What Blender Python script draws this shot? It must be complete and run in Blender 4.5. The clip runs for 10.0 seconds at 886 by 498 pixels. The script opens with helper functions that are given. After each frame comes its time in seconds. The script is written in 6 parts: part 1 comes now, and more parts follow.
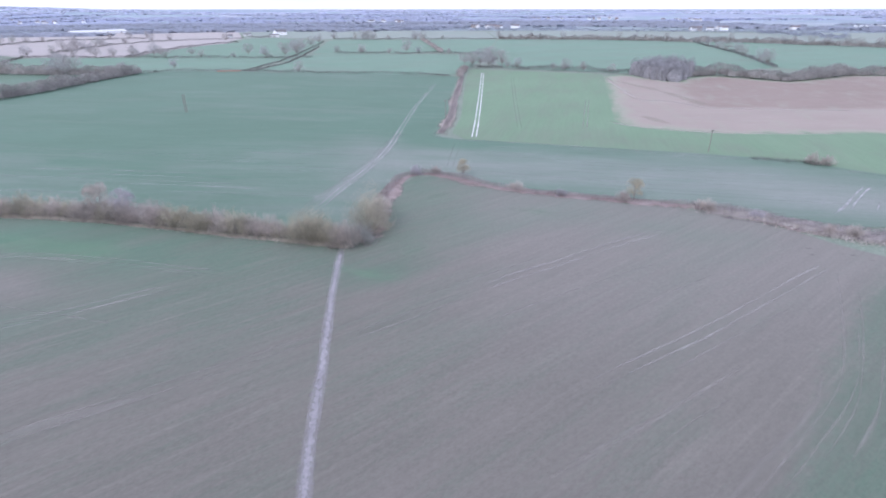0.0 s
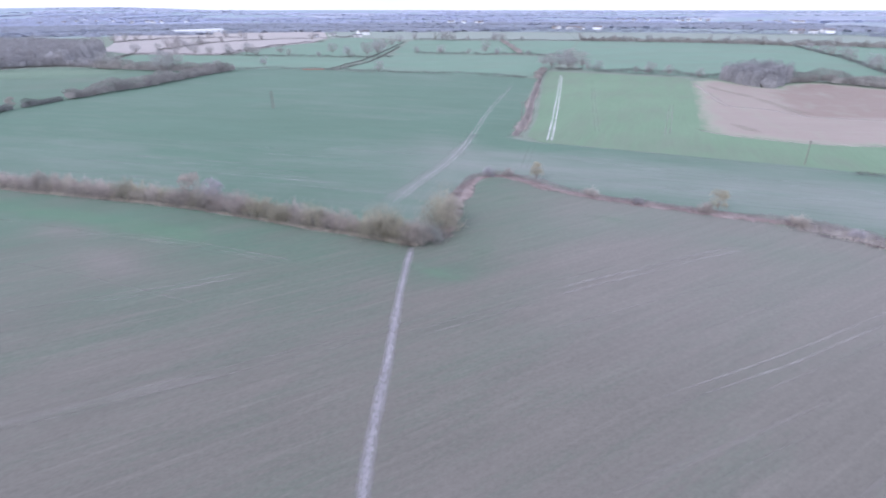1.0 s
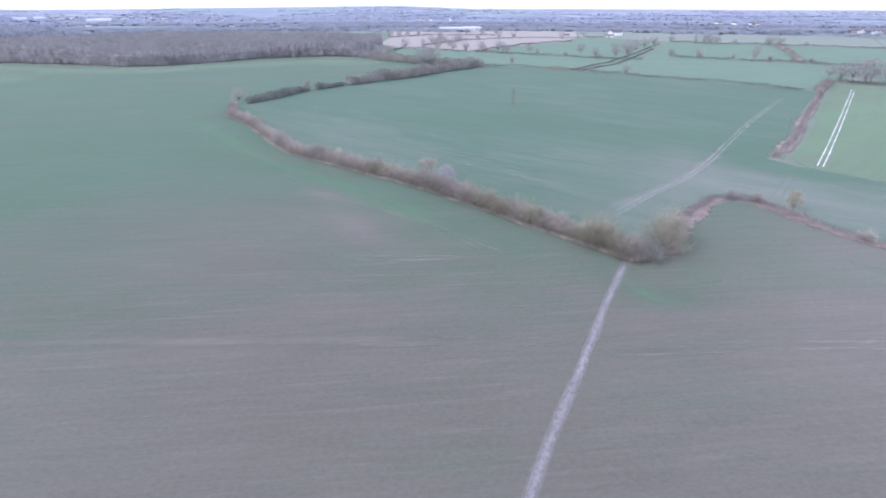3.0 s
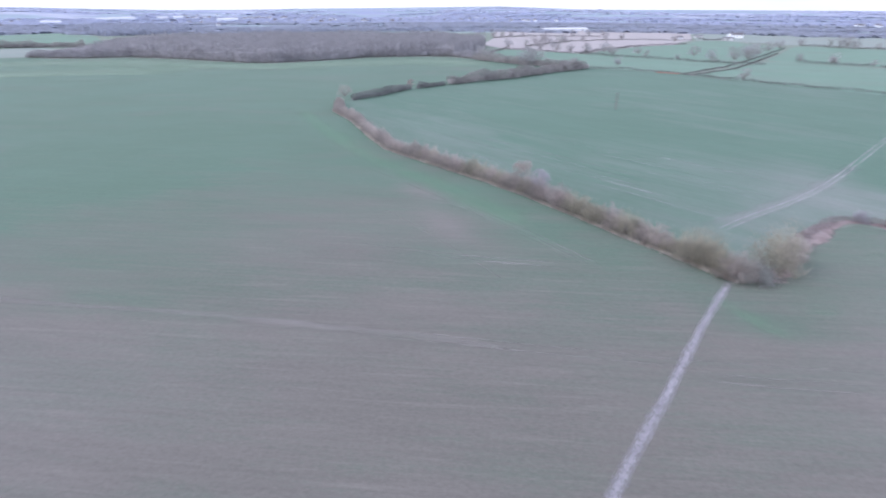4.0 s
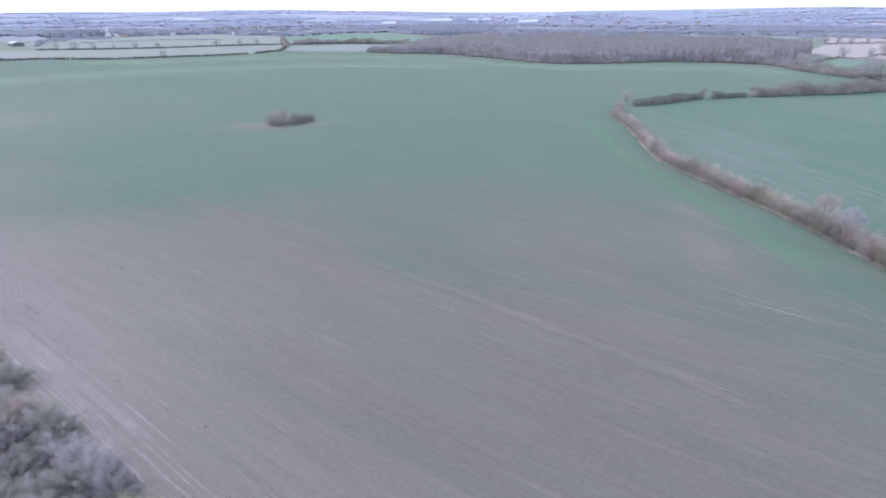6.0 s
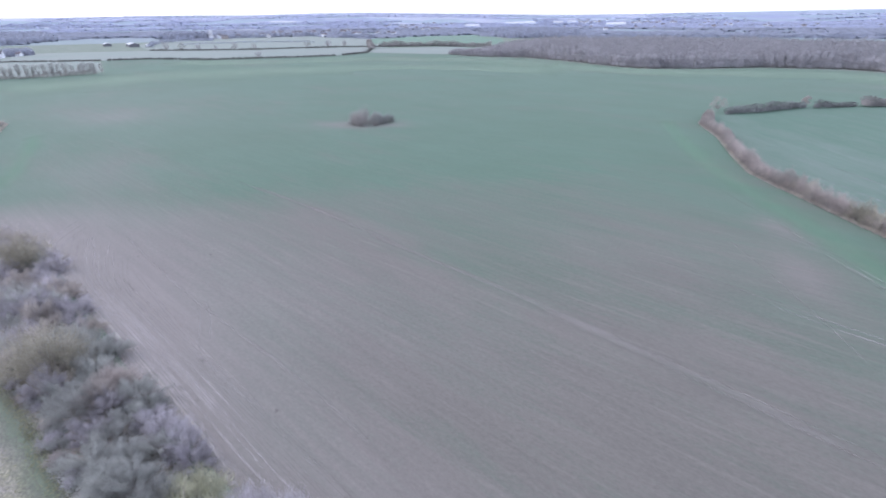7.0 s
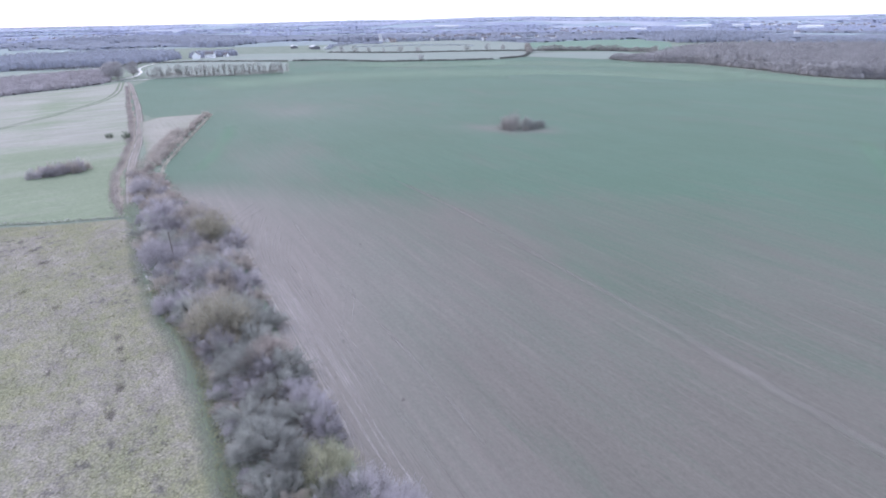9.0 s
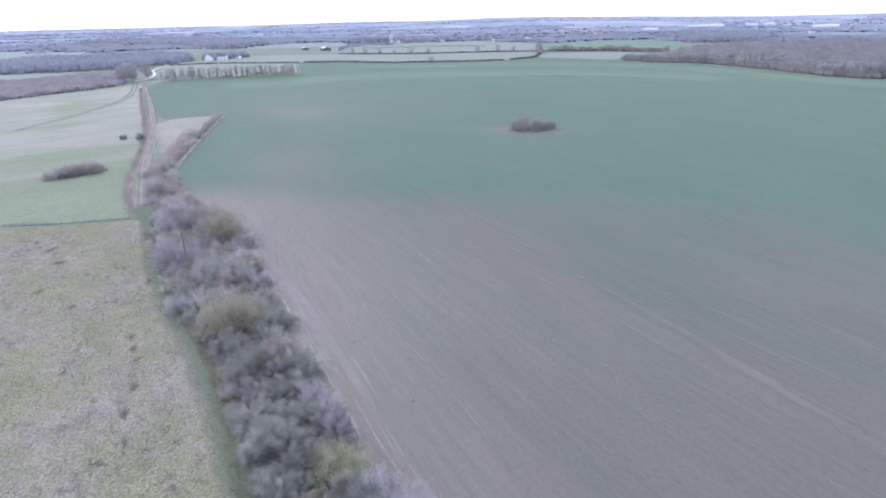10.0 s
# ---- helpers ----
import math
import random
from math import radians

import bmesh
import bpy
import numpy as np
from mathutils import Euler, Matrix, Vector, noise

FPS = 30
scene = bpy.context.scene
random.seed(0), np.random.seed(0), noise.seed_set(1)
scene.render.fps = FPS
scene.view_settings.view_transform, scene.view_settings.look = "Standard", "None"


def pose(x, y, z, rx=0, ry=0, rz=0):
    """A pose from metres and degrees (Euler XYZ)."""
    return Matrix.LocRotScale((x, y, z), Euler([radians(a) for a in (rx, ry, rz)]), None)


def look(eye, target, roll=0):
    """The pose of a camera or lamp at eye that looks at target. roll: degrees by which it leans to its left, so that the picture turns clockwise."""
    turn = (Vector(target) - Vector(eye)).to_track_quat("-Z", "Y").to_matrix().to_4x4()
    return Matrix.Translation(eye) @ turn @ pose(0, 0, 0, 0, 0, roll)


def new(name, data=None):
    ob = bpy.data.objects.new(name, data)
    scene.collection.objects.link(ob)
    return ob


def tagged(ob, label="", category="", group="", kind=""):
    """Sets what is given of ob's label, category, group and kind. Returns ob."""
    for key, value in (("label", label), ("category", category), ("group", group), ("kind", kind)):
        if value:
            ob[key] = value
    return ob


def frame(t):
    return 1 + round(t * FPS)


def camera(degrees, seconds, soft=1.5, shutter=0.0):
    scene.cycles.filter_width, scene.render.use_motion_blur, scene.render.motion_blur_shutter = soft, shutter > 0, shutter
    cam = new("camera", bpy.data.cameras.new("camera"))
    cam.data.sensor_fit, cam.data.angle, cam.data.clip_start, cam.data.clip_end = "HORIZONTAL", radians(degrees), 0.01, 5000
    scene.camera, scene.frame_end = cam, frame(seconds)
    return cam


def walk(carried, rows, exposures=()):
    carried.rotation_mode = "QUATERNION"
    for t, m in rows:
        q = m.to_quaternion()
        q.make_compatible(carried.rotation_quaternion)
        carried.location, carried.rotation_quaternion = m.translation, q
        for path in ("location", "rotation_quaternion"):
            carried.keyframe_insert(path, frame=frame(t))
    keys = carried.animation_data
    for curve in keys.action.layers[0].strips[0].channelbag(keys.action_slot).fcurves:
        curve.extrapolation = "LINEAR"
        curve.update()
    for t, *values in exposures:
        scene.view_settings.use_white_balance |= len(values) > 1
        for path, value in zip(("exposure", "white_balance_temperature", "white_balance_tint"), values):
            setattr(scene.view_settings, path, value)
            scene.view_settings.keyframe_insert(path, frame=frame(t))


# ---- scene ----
# ---------------------------------------------------------------- camera
cam = camera(79.9, 10.0, soft=1.8, shutter=0.35)
PATH = [
    (0, (0.0, 0.0, 45.0), (-0.01, 91.07, 3.70), -0.29),
    (0.5, (-0.2, -0.03, 45.11), (-3.73, 91.01, 3.88), -0.31),
    (1, (-0.47, -0.12, 45.18), (-13.03, 90.16, 4.05), -0.23),
    (1.5, (-0.61, -0.21, 45.25), (-25.90, 87.38, 4.17), -0.05),
    (2, (-0.66, -0.35, 45.35), (-39.00, 82.37, 4.27), 0.09),
    (2.2, (-0.67, -0.42, 45.39), (-43.46, 80.08, 4.30), 0.16),
    (3.3, (-0.41, -0.72, 45.86), (-51.25, 74.91, 4.69), -0.06),
    (3.5, (-0.44, -0.76, 45.91), (-53.49, 73.35, 4.76), -0.05),
    (4, (-0.56, -0.87, 46.03), (-62.65, 65.86, 4.90), 0.08),
    (4.5, (-0.51, -0.85, 46.15), (-71.44, 56.44, 5.08), 0.06),
    (5, (-0.55, -0.64, 46.21), (-78.82, 46.18, 5.20), -0.02),
    (5.5, (-0.42, -0.45, 46.14), (-84.41, 35.22, 5.23), 0.03),
    (6, (-0.28, -0.35, 46.21), (-87.09, 27.91, 5.41), -0.17),
    (6.2, (-0.23, -0.32, 46.25), (-87.90, 25.21, 5.49), -0.26),
    (7.3, (0.01, -0.24, 46.77), (-90.68, 12.14, 6.50), -0.44),
    (7.5, (0.05, -0.27, 46.84), (-90.91, 10.15, 6.61), -0.56),
    (8, (0.13, -0.36, 47.07), (-91.50, 0.45, 7.03), -0.57),
    (8.5, (0.03, -0.34, 47.26), (-91.43, -7.54, 7.47), -0.57),
    (9, (-0.01, -0.38, 47.38), (-91.25, -10.58, 7.73), -0.72),
    (9.5, (0.02, -0.46, 47.46), (-91.13, -11.84, 7.93), -0.86),
    (10, (0.01, -0.45, 47.52), (-91.08, -12.49, 8.04), -1.00),
]
walk(cam, [(t, look(eye, target, roll)) for t, eye, target, roll in PATH],
     exposures=[(0.0, 0.58, 5960, 21), (5.0, 0.56, 5960, 21), (10.0, 0.54, 5960, 20)])

# ---------------------------------------------------------------- world and sun
world = bpy.data.worlds.new("overcast_sky")
scene.world = world
world.use_nodes = True
wn, wl = world.node_tree.nodes, world.node_tree.links
wn.clear()
w_out = wn.new("ShaderNodeOutputWorld")
w_bg = wn.new("ShaderNodeBackground")
w_sky = wn.new("ShaderNodeTexSky")
w_sky.sky_type = 'NISHITA'
w_sky.sun_disc = False
w_sky.sun_elevation = radians(24)
w_sky.sun_rotation = radians(215)
w_sky.air_density, w_sky.dust_density, w_sky.ozone_density = 1.0, 2.0, 1.0
w_dim = wn.new("ShaderNodeVectorMath")
w_dim.operation = 'SCALE'
w_dim.inputs["Scale"].default_value = 0.12
wl.new(w_sky.outputs["Color"], w_dim.inputs[0])
w_co = wn.new("ShaderNodeTexCoord")
w_map = wn.new("ShaderNodeMapping")
w_map.inputs["Scale"].default_value = (1.0, 1.0, 4.0)
w_noise = wn.new("ShaderNodeTexNoise")
w_noise.inputs["Scale"].default_value = 2.2
w_noise.inputs["Detail"].default_value = 5.0
wl.new(w_co.outputs["Generated"], w_map.inputs["Vector"])
wl.new(w_map.outputs["Vector"], w_noise.inputs["Vector"])
w_ramp = wn.new("ShaderNodeValToRGB")
w_ramp.color_ramp.elements[0].position, w_ramp.color_ramp.elements[1].position = 0.3, 0.65
w_ramp.color_ramp.elements[0].color = (0.62, 0.62, 0.62, 1)
w_ramp.color_ramp.elements[1].color = (0.95, 0.95, 0.95, 1)
wl.new(w_noise.outputs["Fac"], w_ramp.inputs["Fac"])
w_mix = wn.new("ShaderNodeMix")
w_mix.data_type = 'RGBA'
w_mix.inputs[7].default_value = (0.90, 0.96, 1.06, 1)
wl.new(w_ramp.outputs["Color"], w_mix.inputs[0])
wl.new(w_dim.outputs[0], w_mix.inputs[6])
wl.new(w_mix.outputs[2], w_bg.inputs["Color"])
w_bg.inputs["Strength"].default_value = 1.0
wl.new(w_bg.outputs[0], w_out.inputs[0])

sun_data = bpy.data.lights.new("sun", 'SUN')
sun_data.energy, sun_data.angle, sun_data.color = 0.8, radians(14), (1.0, 0.95, 0.88)
sun = new("sun", sun_data)
sun.matrix_world = look((-60, -85, 80), (0, 0, 0))

# ---------------------------------------------------------------- terrain
SKY_AZ = [-60, -37, -22, -1, 20, 29.5, 33.5, 37, 42, 50, 55.7, 61, 68, 74, 78, 82, 88, 93, 99, 105, 110, 115, 123, 135, 180]
SKY_EL = [-.17, -.17, -.11, -.02, .07, .1, .26, .36, .32, .2, .15, .05, 0, .09, .18, .2, .32, .25, .12, .14, .06, 0, -.04, -.12, 0]


def ease(a):
    a = np.clip(a, 0, 1)
    return a * a * (3 - 2 * a)


def height(x, y):
    """The lie of the land: gentle swells, and low hills that close the horizon."""
    x, y = np.asarray(x, float), np.asarray(y, float)
    r = np.hypot(x, y)
    u = 0.7 * np.sin(x / 83 + 0.6) * np.sin(y / 97 + 1.1) + 0.5 * np.sin((x + y) / 141 + 2.0)
    u = u * ease((r - 30) / 120)
    top = 46 + 4600 * np.tan(np.radians(np.interp(np.degrees(np.arctan2(-x, y)), SKY_AZ, SKY_EL)))
    s = ease((r - 1300) / 3300)
    return u * (1 - s) + top * s * s


# ---------------------------------------------------------------- materials
def node_material(name):
    m = bpy.data.materials.new(name)
    m.use_nodes = True
    n, l = m.node_tree.nodes, m.node_tree.links
    b = n["Principled BSDF"]
    b.inputs["Roughness"].default_value = 0.9
    b.inputs["Specular IOR Level"].default_value = 0.2
    return m, n, l, b


def mixed(n, l, fac, a, b, blend='MIX'):
    """A colour mix; fac, a and b are sockets or values."""
    x = n.new("ShaderNodeMix")
    x.data_type, x.blend_type = 'RGBA', blend
    for i, v in ((0, fac), (6, a), (7, b)):
        if isinstance(v, bpy.types.NodeSocket):
            l.new(v, x.inputs[i])
        elif i == 0:
            x.inputs[i].default_value = v
        else:
            x.inputs[i].default_value = (*v, 1)
    return x.outputs[2]


def ranged(n, l, v, lo, hi, to_lo=0.0, to_hi=1.0):
    x = n.new("ShaderNodeMapRange")
    x.inputs[1].default_value, x.inputs[2].default_value = lo, hi
    x.inputs[3].default_value, x.inputs[4].default_value = to_lo, to_hi
    l.new(v, x.inputs[0])
    return x.outputs[0]


def summed(n, l, op, a, b):
    x = n.new("ShaderNodeMath")
    x.operation = op
    for i, v in enumerate((a, b)):
        if isinstance(v, bpy.types.NodeSocket):
            l.new(v, x.inputs[i])
        else:
            x.inputs[i].default_value = v
    return x.outputs[0]


def grain(n, l, scale, turn=0.0, stretch=1.0, detail=4.0, rough=0.6):
    """Noise in metres: scale cells a metre, drawn out along the direction turn."""
    co = n.new("ShaderNodeNewGeometry")
    mp = n.new("ShaderNodeMapping")
    mp.vector_type = 'TEXTURE'
    mp.inputs["Rotation"].default_value = (0, 0, radians(turn))
    mp.inputs["Scale"].default_value = (stretch, 1, 1)
    tx = n.new("ShaderNodeTexNoise")
    tx.inputs["Scale"].default_value = scale
    tx.inputs["Detail"].default_value = detail
    tx.inputs["Roughness"].default_value = rough
    l.new(co.outputs["Position"], mp.inputs["Vector"])
    l.new(mp.outputs["Vector"], tx.inputs["Vector"])
    return tx.outputs["Fac"]


def crop_material(name, soil, soil2, green, green2, turn, fixed=None, streak=0.5, mottle=0.3, coarse=1.0):
    """Young crop over bare soil: the sheet's own 'lush' says how thick it stands, drill rows run along turn."""
    m, n, l, b = node_material(name)
    if fixed is None:
        at = n.new("ShaderNodeAttribute")
        at.attribute_name = "lush"
        lush = at.outputs["Fac"]
    else:
        v = n.new("ShaderNodeValue")
        v.outputs[0].default_value = fixed
        lush = v.outputs[0]
    big = ranged(n, l, grain(n, l, 0.018, turn, 1.6), 0.3, 0.7, -mottle, mottle)
    mid = ranged(n, l, grain(n, l, 0.11, turn, 5.0), 0.3, 0.7, -mottle * 0.6, mottle * 0.6)
    row = ranged(n, l, grain(n, l, 0.9, turn, 16.0, 4.0), 0.3, 0.7, -0.16 * coarse, 0.16 * coarse)
    fine = ranged(n, l, grain(n, l, 2.2, turn, 3.0, 5.0, 0.75), 0.3, 0.7, -0.22 * coarse, 0.22 * coarse)
    f = summed(n, l, 'ADD', summed(n, l, 'ADD', lush, big), summed(n, l, 'ADD', mid, summed(n, l, 'ADD', row, fine)))
    cl = n.new("ShaderNodeClamp")
    l.new(f, cl.inputs[0])
    s_mix = mixed(n, l, ranged(n, l, grain(n, l, 0.07, turn, 3.0), 0.35, 0.65), soil, soil2)
    g_mix = mixed(n, l, ranged(n, l, grain(n, l, 0.03, turn, 1.5), 0.35, 0.65), green, green2)
    c = mixed(n, l, cl.outputs[0], s_mix, g_mix)
    pale = ranged(n, l, grain(n, l, 0.8, turn, 16.0, 4.0), 0.56, 0.76, 0.0, streak)
    pale = summed(n, l, 'MULTIPLY', pale, ranged(n, l, lush, 0.25, 0.75, 1.0, 0.35))
    c = mixed(n, l, pale, c, tuple(min(1, 1.28 * k) for k in soil))
    bare = n.new("ShaderNodeAttribute")
    bare.attribute_name = "bare"
    c = mixed(n, l, bare.outputs["Fac"], c, mixed(n, l, ranged(n, l, grain(n, l, 0.5, turn, 30.0, 3.0), 0.35, 0.65), (1.34 * soil[0], 1.29 * soil[1], 1.37 * soil[2]), (1.50 * soil[0], 1.43 * soil[1], 1.52 * soil[2])))
    clod = ranged(n, l, grain(n, l, 2.0, turn, 1.6, 4.0, 0.8), 0.25, 0.75, 1 - 0.24 * coarse, 1 + 0.24 * coarse)
    line = ranged(n, l, grain(n, l, 1.1, turn, 18.0, 3.0), 0.3, 0.7, 0.95, 1.05)
    c = mixed(n, l, 1.0, c, clod_colour(n, l, summed(n, l, 'MULTIPLY', clod, line)), 'MULTIPLY')
    l.new(c, b.inputs["Base Color"])
    bp = n.new("ShaderNodeBump")
    bp.inputs["Strength"].default_value, bp.inputs["Distance"].default_value = 0.5, 0.08
    l.new(grain(n, l, 2.5, turn, 4.0, 4.0), bp.inputs["Height"])
    l.new(bp.outputs[0], b.inputs["Normal"])
    b.inputs["Sheen Weight"].default_value = 0.10
    b.inputs["Sheen Roughness"].default_value = 0.45
    b.inputs["Sheen Tint"].default_value = (0.86, 1.0, 0.93, 1)
    return m


def clod_colour(n, l, v):
    x = n.new("ShaderNodeCombineColor")
    for i in range(3):
        l.new(v, x.inputs[i])
    return x.outputs[0]


def patch_material(name, colours, scale, turn=0.0, stretch=1.0, fine=2.5, contrast=0.25, bump=0.1):
    """Rough ground in up to four colours that break into one another at two scales."""
    m, n, l, b = node_material(name)
    f = summed(n, l, 'ADD', summed(n, l, 'MULTIPLY', grain(n, l, scale, turn, stretch, 5.0), 0.65),
               summed(n, l, 'MULTIPLY', grain(n, l, scale * 7, turn + 20, stretch, 5.0, 0.7), 0.35))
    rp = n.new("ShaderNodeValToRGB")
    k = len(colours)
    for i, col in enumerate(colours):
        e = rp.color_ramp.elements[i] if i < 2 else rp.color_ramp.elements.new(0.5)
        e.position = 0.40 + 0.20 * i / max(1, k - 1)
    for e, col in zip(rp.color_ramp.elements, colours):
        e.color = (*col, 1)
    l.new(f, rp.inputs["Fac"])
    v = ranged(n, l, grain(n, l, fine, turn, stretch, 4.0, 0.8), 0.25, 0.75, 1 - contrast, 1 + contrast)
    c = mixed(n, l, 1.0, rp.outputs["Color"], clod_colour(n, l, v), 'MULTIPLY')
    l.new(c, b.inputs["Base Color"])
    bp = n.new("ShaderNodeBump")
    bp.inputs["Strength"].default_value, bp.inputs["Distance"].default_value = 0.6, bump
    l.new(grain(n, l, fine * 0.7, turn, stretch, 4.0), bp.inputs["Height"])
    l.new(bp.outputs[0], b.inputs["Normal"])
    return m


def meadow_material(name):
    """Rough grazing: yellow-green sward, bleached lilac-grey swathes, dark rushes, and small tussocks with pale tops."""
    m, n, l, b = node_material(name)
    sward = mixed(n, l, ranged(n, l, grain(n, l, 0.16, 40, 1.3, 5.0), 0.38, 0.62), (0.224, 0.23, 0.156), (0.276, 0.277, 0.183))
    dead = mixed(n, l, ranged(n, l, grain(n, l, 0.3, 40, 1.3, 5.0), 0.38, 0.62), (0.25, 0.234, 0.212), (0.315, 0.295, 0.265))
    where = summed(n, l, 'ADD', summed(n, l, 'MULTIPLY', grain(n, l, 0.045, 40, 1.4, 4.0), 0.6), summed(n, l, 'MULTIPLY', grain(n, l, 0.45, 40, 1.2, 5.0, 0.75), 0.4))
    c = mixed(n, l, ranged(n, l, where, 0.44, 0.57), sward, dead)
    tuft = summed(n, l, 'MULTIPLY', ranged(n, l, grain(n, l, 0.55, 40, 1.3, 5.0, 0.7), 0.52, 0.64), ranged(n, l, grain(n, l, 0.07, 100, 1.5, 4.0), 0.47, 0.60))
    c = mixed(n, l, summed(n, l, 'MULTIPLY', tuft, 0.75), c, (0.105, 0.098, 0.10))
    co = n.new("ShaderNodeNewGeometry")
    vo = n.new("ShaderNodeTexVoronoi")
    vo.inputs["Scale"].default_value = 3.0
    l.new(co.outputs["Position"], vo.inputs["Vector"])
    tops = summed(n, l, 'MULTIPLY', ranged(n, l, vo.outputs["Distance"], 0.1, 0.75, 1.24, 0.80), ranged(n, l, grain(n, l, 3.2, 0, 1.0, 5.0, 0.85), 0.28, 0.72, 0.66, 1.40))
    c = mixed(n, l, 1.0, c, clod_colour(n, l, tops), 'MULTIPLY')
    l.new(c, b.inputs["Base Color"])
    bp = n.new("ShaderNodeBump")
    bp.inputs["Strength"].default_value, bp.inputs["Distance"].default_value = 0.6, 0.2
    l.new(ranged(n, l, vo.outputs["Distance"], 0.0, 0.8, 1.0, 0.0), bp.inputs["Height"])
    l.new(bp.outputs[0], b.inputs["Normal"])
    return m


def twig_material(name, a, b_, c_):
    """Bare twigs: each spray and each plant a little different."""
    m, n, l, b = node_material(name)
    geo = n.new("ShaderNodeNewGeometry")
    info = n.new("ShaderNodeObjectInfo")
    c = mixed(n, l, geo.outputs["Random Per Island"], a, b_)
    c = mixed(n, l, ranged(n, l, info.outputs["Random"], 0, 1, 0.0, 0.55), c, c_)
    c = mixed(n, l, 1.0, c, clod_colour(n, l, ranged(n, l, grain(n, l, 0.8), 0.3, 0.7, 0.72, 1.25)), 'MULTIPLY')
    c = mixed(n, l, 1.0, c, clod_colour(n, l, ranged(n, l, grain(n, l, 0.11, 0, 1.0, 2.0), 0.35, 0.65, 0.82, 1.16)), 'MULTIPLY')
    l.new(c, b.inputs["Base Color"])
    thin = n.new("ShaderNodeBsdfTranslucent")
    l.new(c, thin.inputs["Color"])
    both = n.new("ShaderNodeMixShader")
    both.inputs[0].default_value = 0.5
    l.new(b.outputs[0], both.inputs[1])
    l.new(thin.outputs[0], both.inputs[2])
    l.new(both.outputs[0], n["Material Output"].inputs["Surface"])
    return m


def frayed(m, scale, turn=0.0, stretch=1.0, lo=0.1, hi=0.8, most=1.0, amp=0.3, big=0.2, fine=0.2):
    """Lets a strip fray at its edges and thin out in places: it is thickest along its middle line."""
    n, l = m.node_tree.nodes, m.node_tree.links
    at = n.new("ShaderNodeAttribute")
    at.attribute_name = "core"
    f = summed(n, l, 'ADD', at.outputs["Fac"], ranged(n, l, grain(n, l, scale, turn, stretch, 5.0, 0.7), 0.3, 0.7, -amp, amp))
    f = summed(n, l, 'ADD', f, ranged(n, l, grain(n, l, 0.05, turn, 1.0, 3.0), 0.3, 0.7, -big, big))
    f = summed(n, l, 'ADD', f, ranged(n, l, grain(n, l, 3.5, turn, min(3.0, stretch), 4.0, 0.7), 0.3, 0.7, -fine, fine))
    l.new(ranged(n, l, f, lo, hi, 0.0, most), n["Principled BSDF"].inputs["Alpha"])
    return m


def margined(m, grass, mixed_in):
    """Lets a field turn to grass over its uneven margin."""
    n, l = m.node_tree.nodes, m.node_tree.links
    base = n["Principled BSDF"].inputs["Base Color"]
    soil = base.links[0].from_socket
    at = n.new("ShaderNodeAttribute")
    at.attribute_name = "core"
    f = summed(n, l, 'ADD', at.outputs["Fac"], ranged(n, l, grain(n, l, 0.10, 80, 2.0, 5.0, 0.7), 0.3, 0.7, -0.35, 0.35))
    c = mixed(n, l, ranged(n, l, f, 0.45, 1.0), mixed_in, soil)
    l.new(mixed(n, l, ranged(n, l, f, 0.0, 0.5), grass, c), base)
    return m


def plain_material(name, colour, rough=0.8, vary=0.12, scale=1.5, metallic=0.0):
    m, n, l, b = node_material(name)
    c = mixed(n, l, 1.0, colour, clod_colour(n, l, ranged(n, l, grain(n, l, scale, 0, 1, 5.0), 0.3, 0.7, 1 - vary, 1 + vary)), 'MULTIPLY')
    l.new(c, b.inputs["Base Color"])
    b.inputs["Roughness"].default_value = rough
    b.inputs["Metallic"].default_value = metallic
    return m


ROWS_TURN = 37.5
SOIL, SOIL2 = (0.170, 0.1605, 0.1455), (0.152, 0.1455, 0.1315)
GREEN, GREEN2 = (0.097, 0.164, 0.120), (0.088, 0.150, 0.106)
M_CROP = crop_material("young_crop_on_soil", SOIL, SOIL2, GREEN, GREEN2, ROWS_TURN, coarse=0.62, streak=0.55)
M_CROP_A = crop_material("winter_wheat", (0.255, 0.26, 0.255), (0.215, 0.222, 0.215), (0.091, 0.166, 0.121), (0.082, 0.151, 0.108), -8, streak=0.22, mottle=0.2, coarse=0.5)
M_CROP_B = crop_material("bright_wheat", SOIL, SOIL2, (0.150, 0.236, 0.150), (0.134, 0.220, 0.136), 76, fixed=0.9, streak=0.2, coarse=0.4)
# same crop farther off, its green lightened for haze
M_CROP_HAZED = crop_material("hazed_far_wheat", SOIL, SOIL2, (0.143, 0.240, 0.180), (0.128, 0.221, 0.163), 10, fixed=0.9, streak=0.2, mottle=0.2, coarse=0.3)
# pasture green paled and blued to carry the haze over it
M_HAZED_PASTURE = crop_material("hazed_far_pasture", (0.268, 0.272, 0.258), (0.248, 0.255, 0.24), (0.212, 0.268, 0.238), (0.20, 0.254, 0.224), 60, fixed=0.6, streak=0.2, coarse=0.3)
M_PLOUGH = margined(crop_material("ploughed_earth", (0.248, 0.180, 0.163), (0.230, 0.169, 0.152), (0.355, 0.295, 0.27), (0.325, 0.275, 0.25), 3, streak=0.25, mottle=0.12, coarse=0.4), (0.155, 0.225, 0.148), (0.30, 0.285, 0.235))
M_PINK = crop_material("bare_pink_stubble", (0.40, 0.35, 0.36), (0.37, 0.33, 0.335), (0.25, 0.26, 0.22), (0.22, 0.24, 0.2), 8, fixed=0.1, streak=0.2, mottle=0.12)
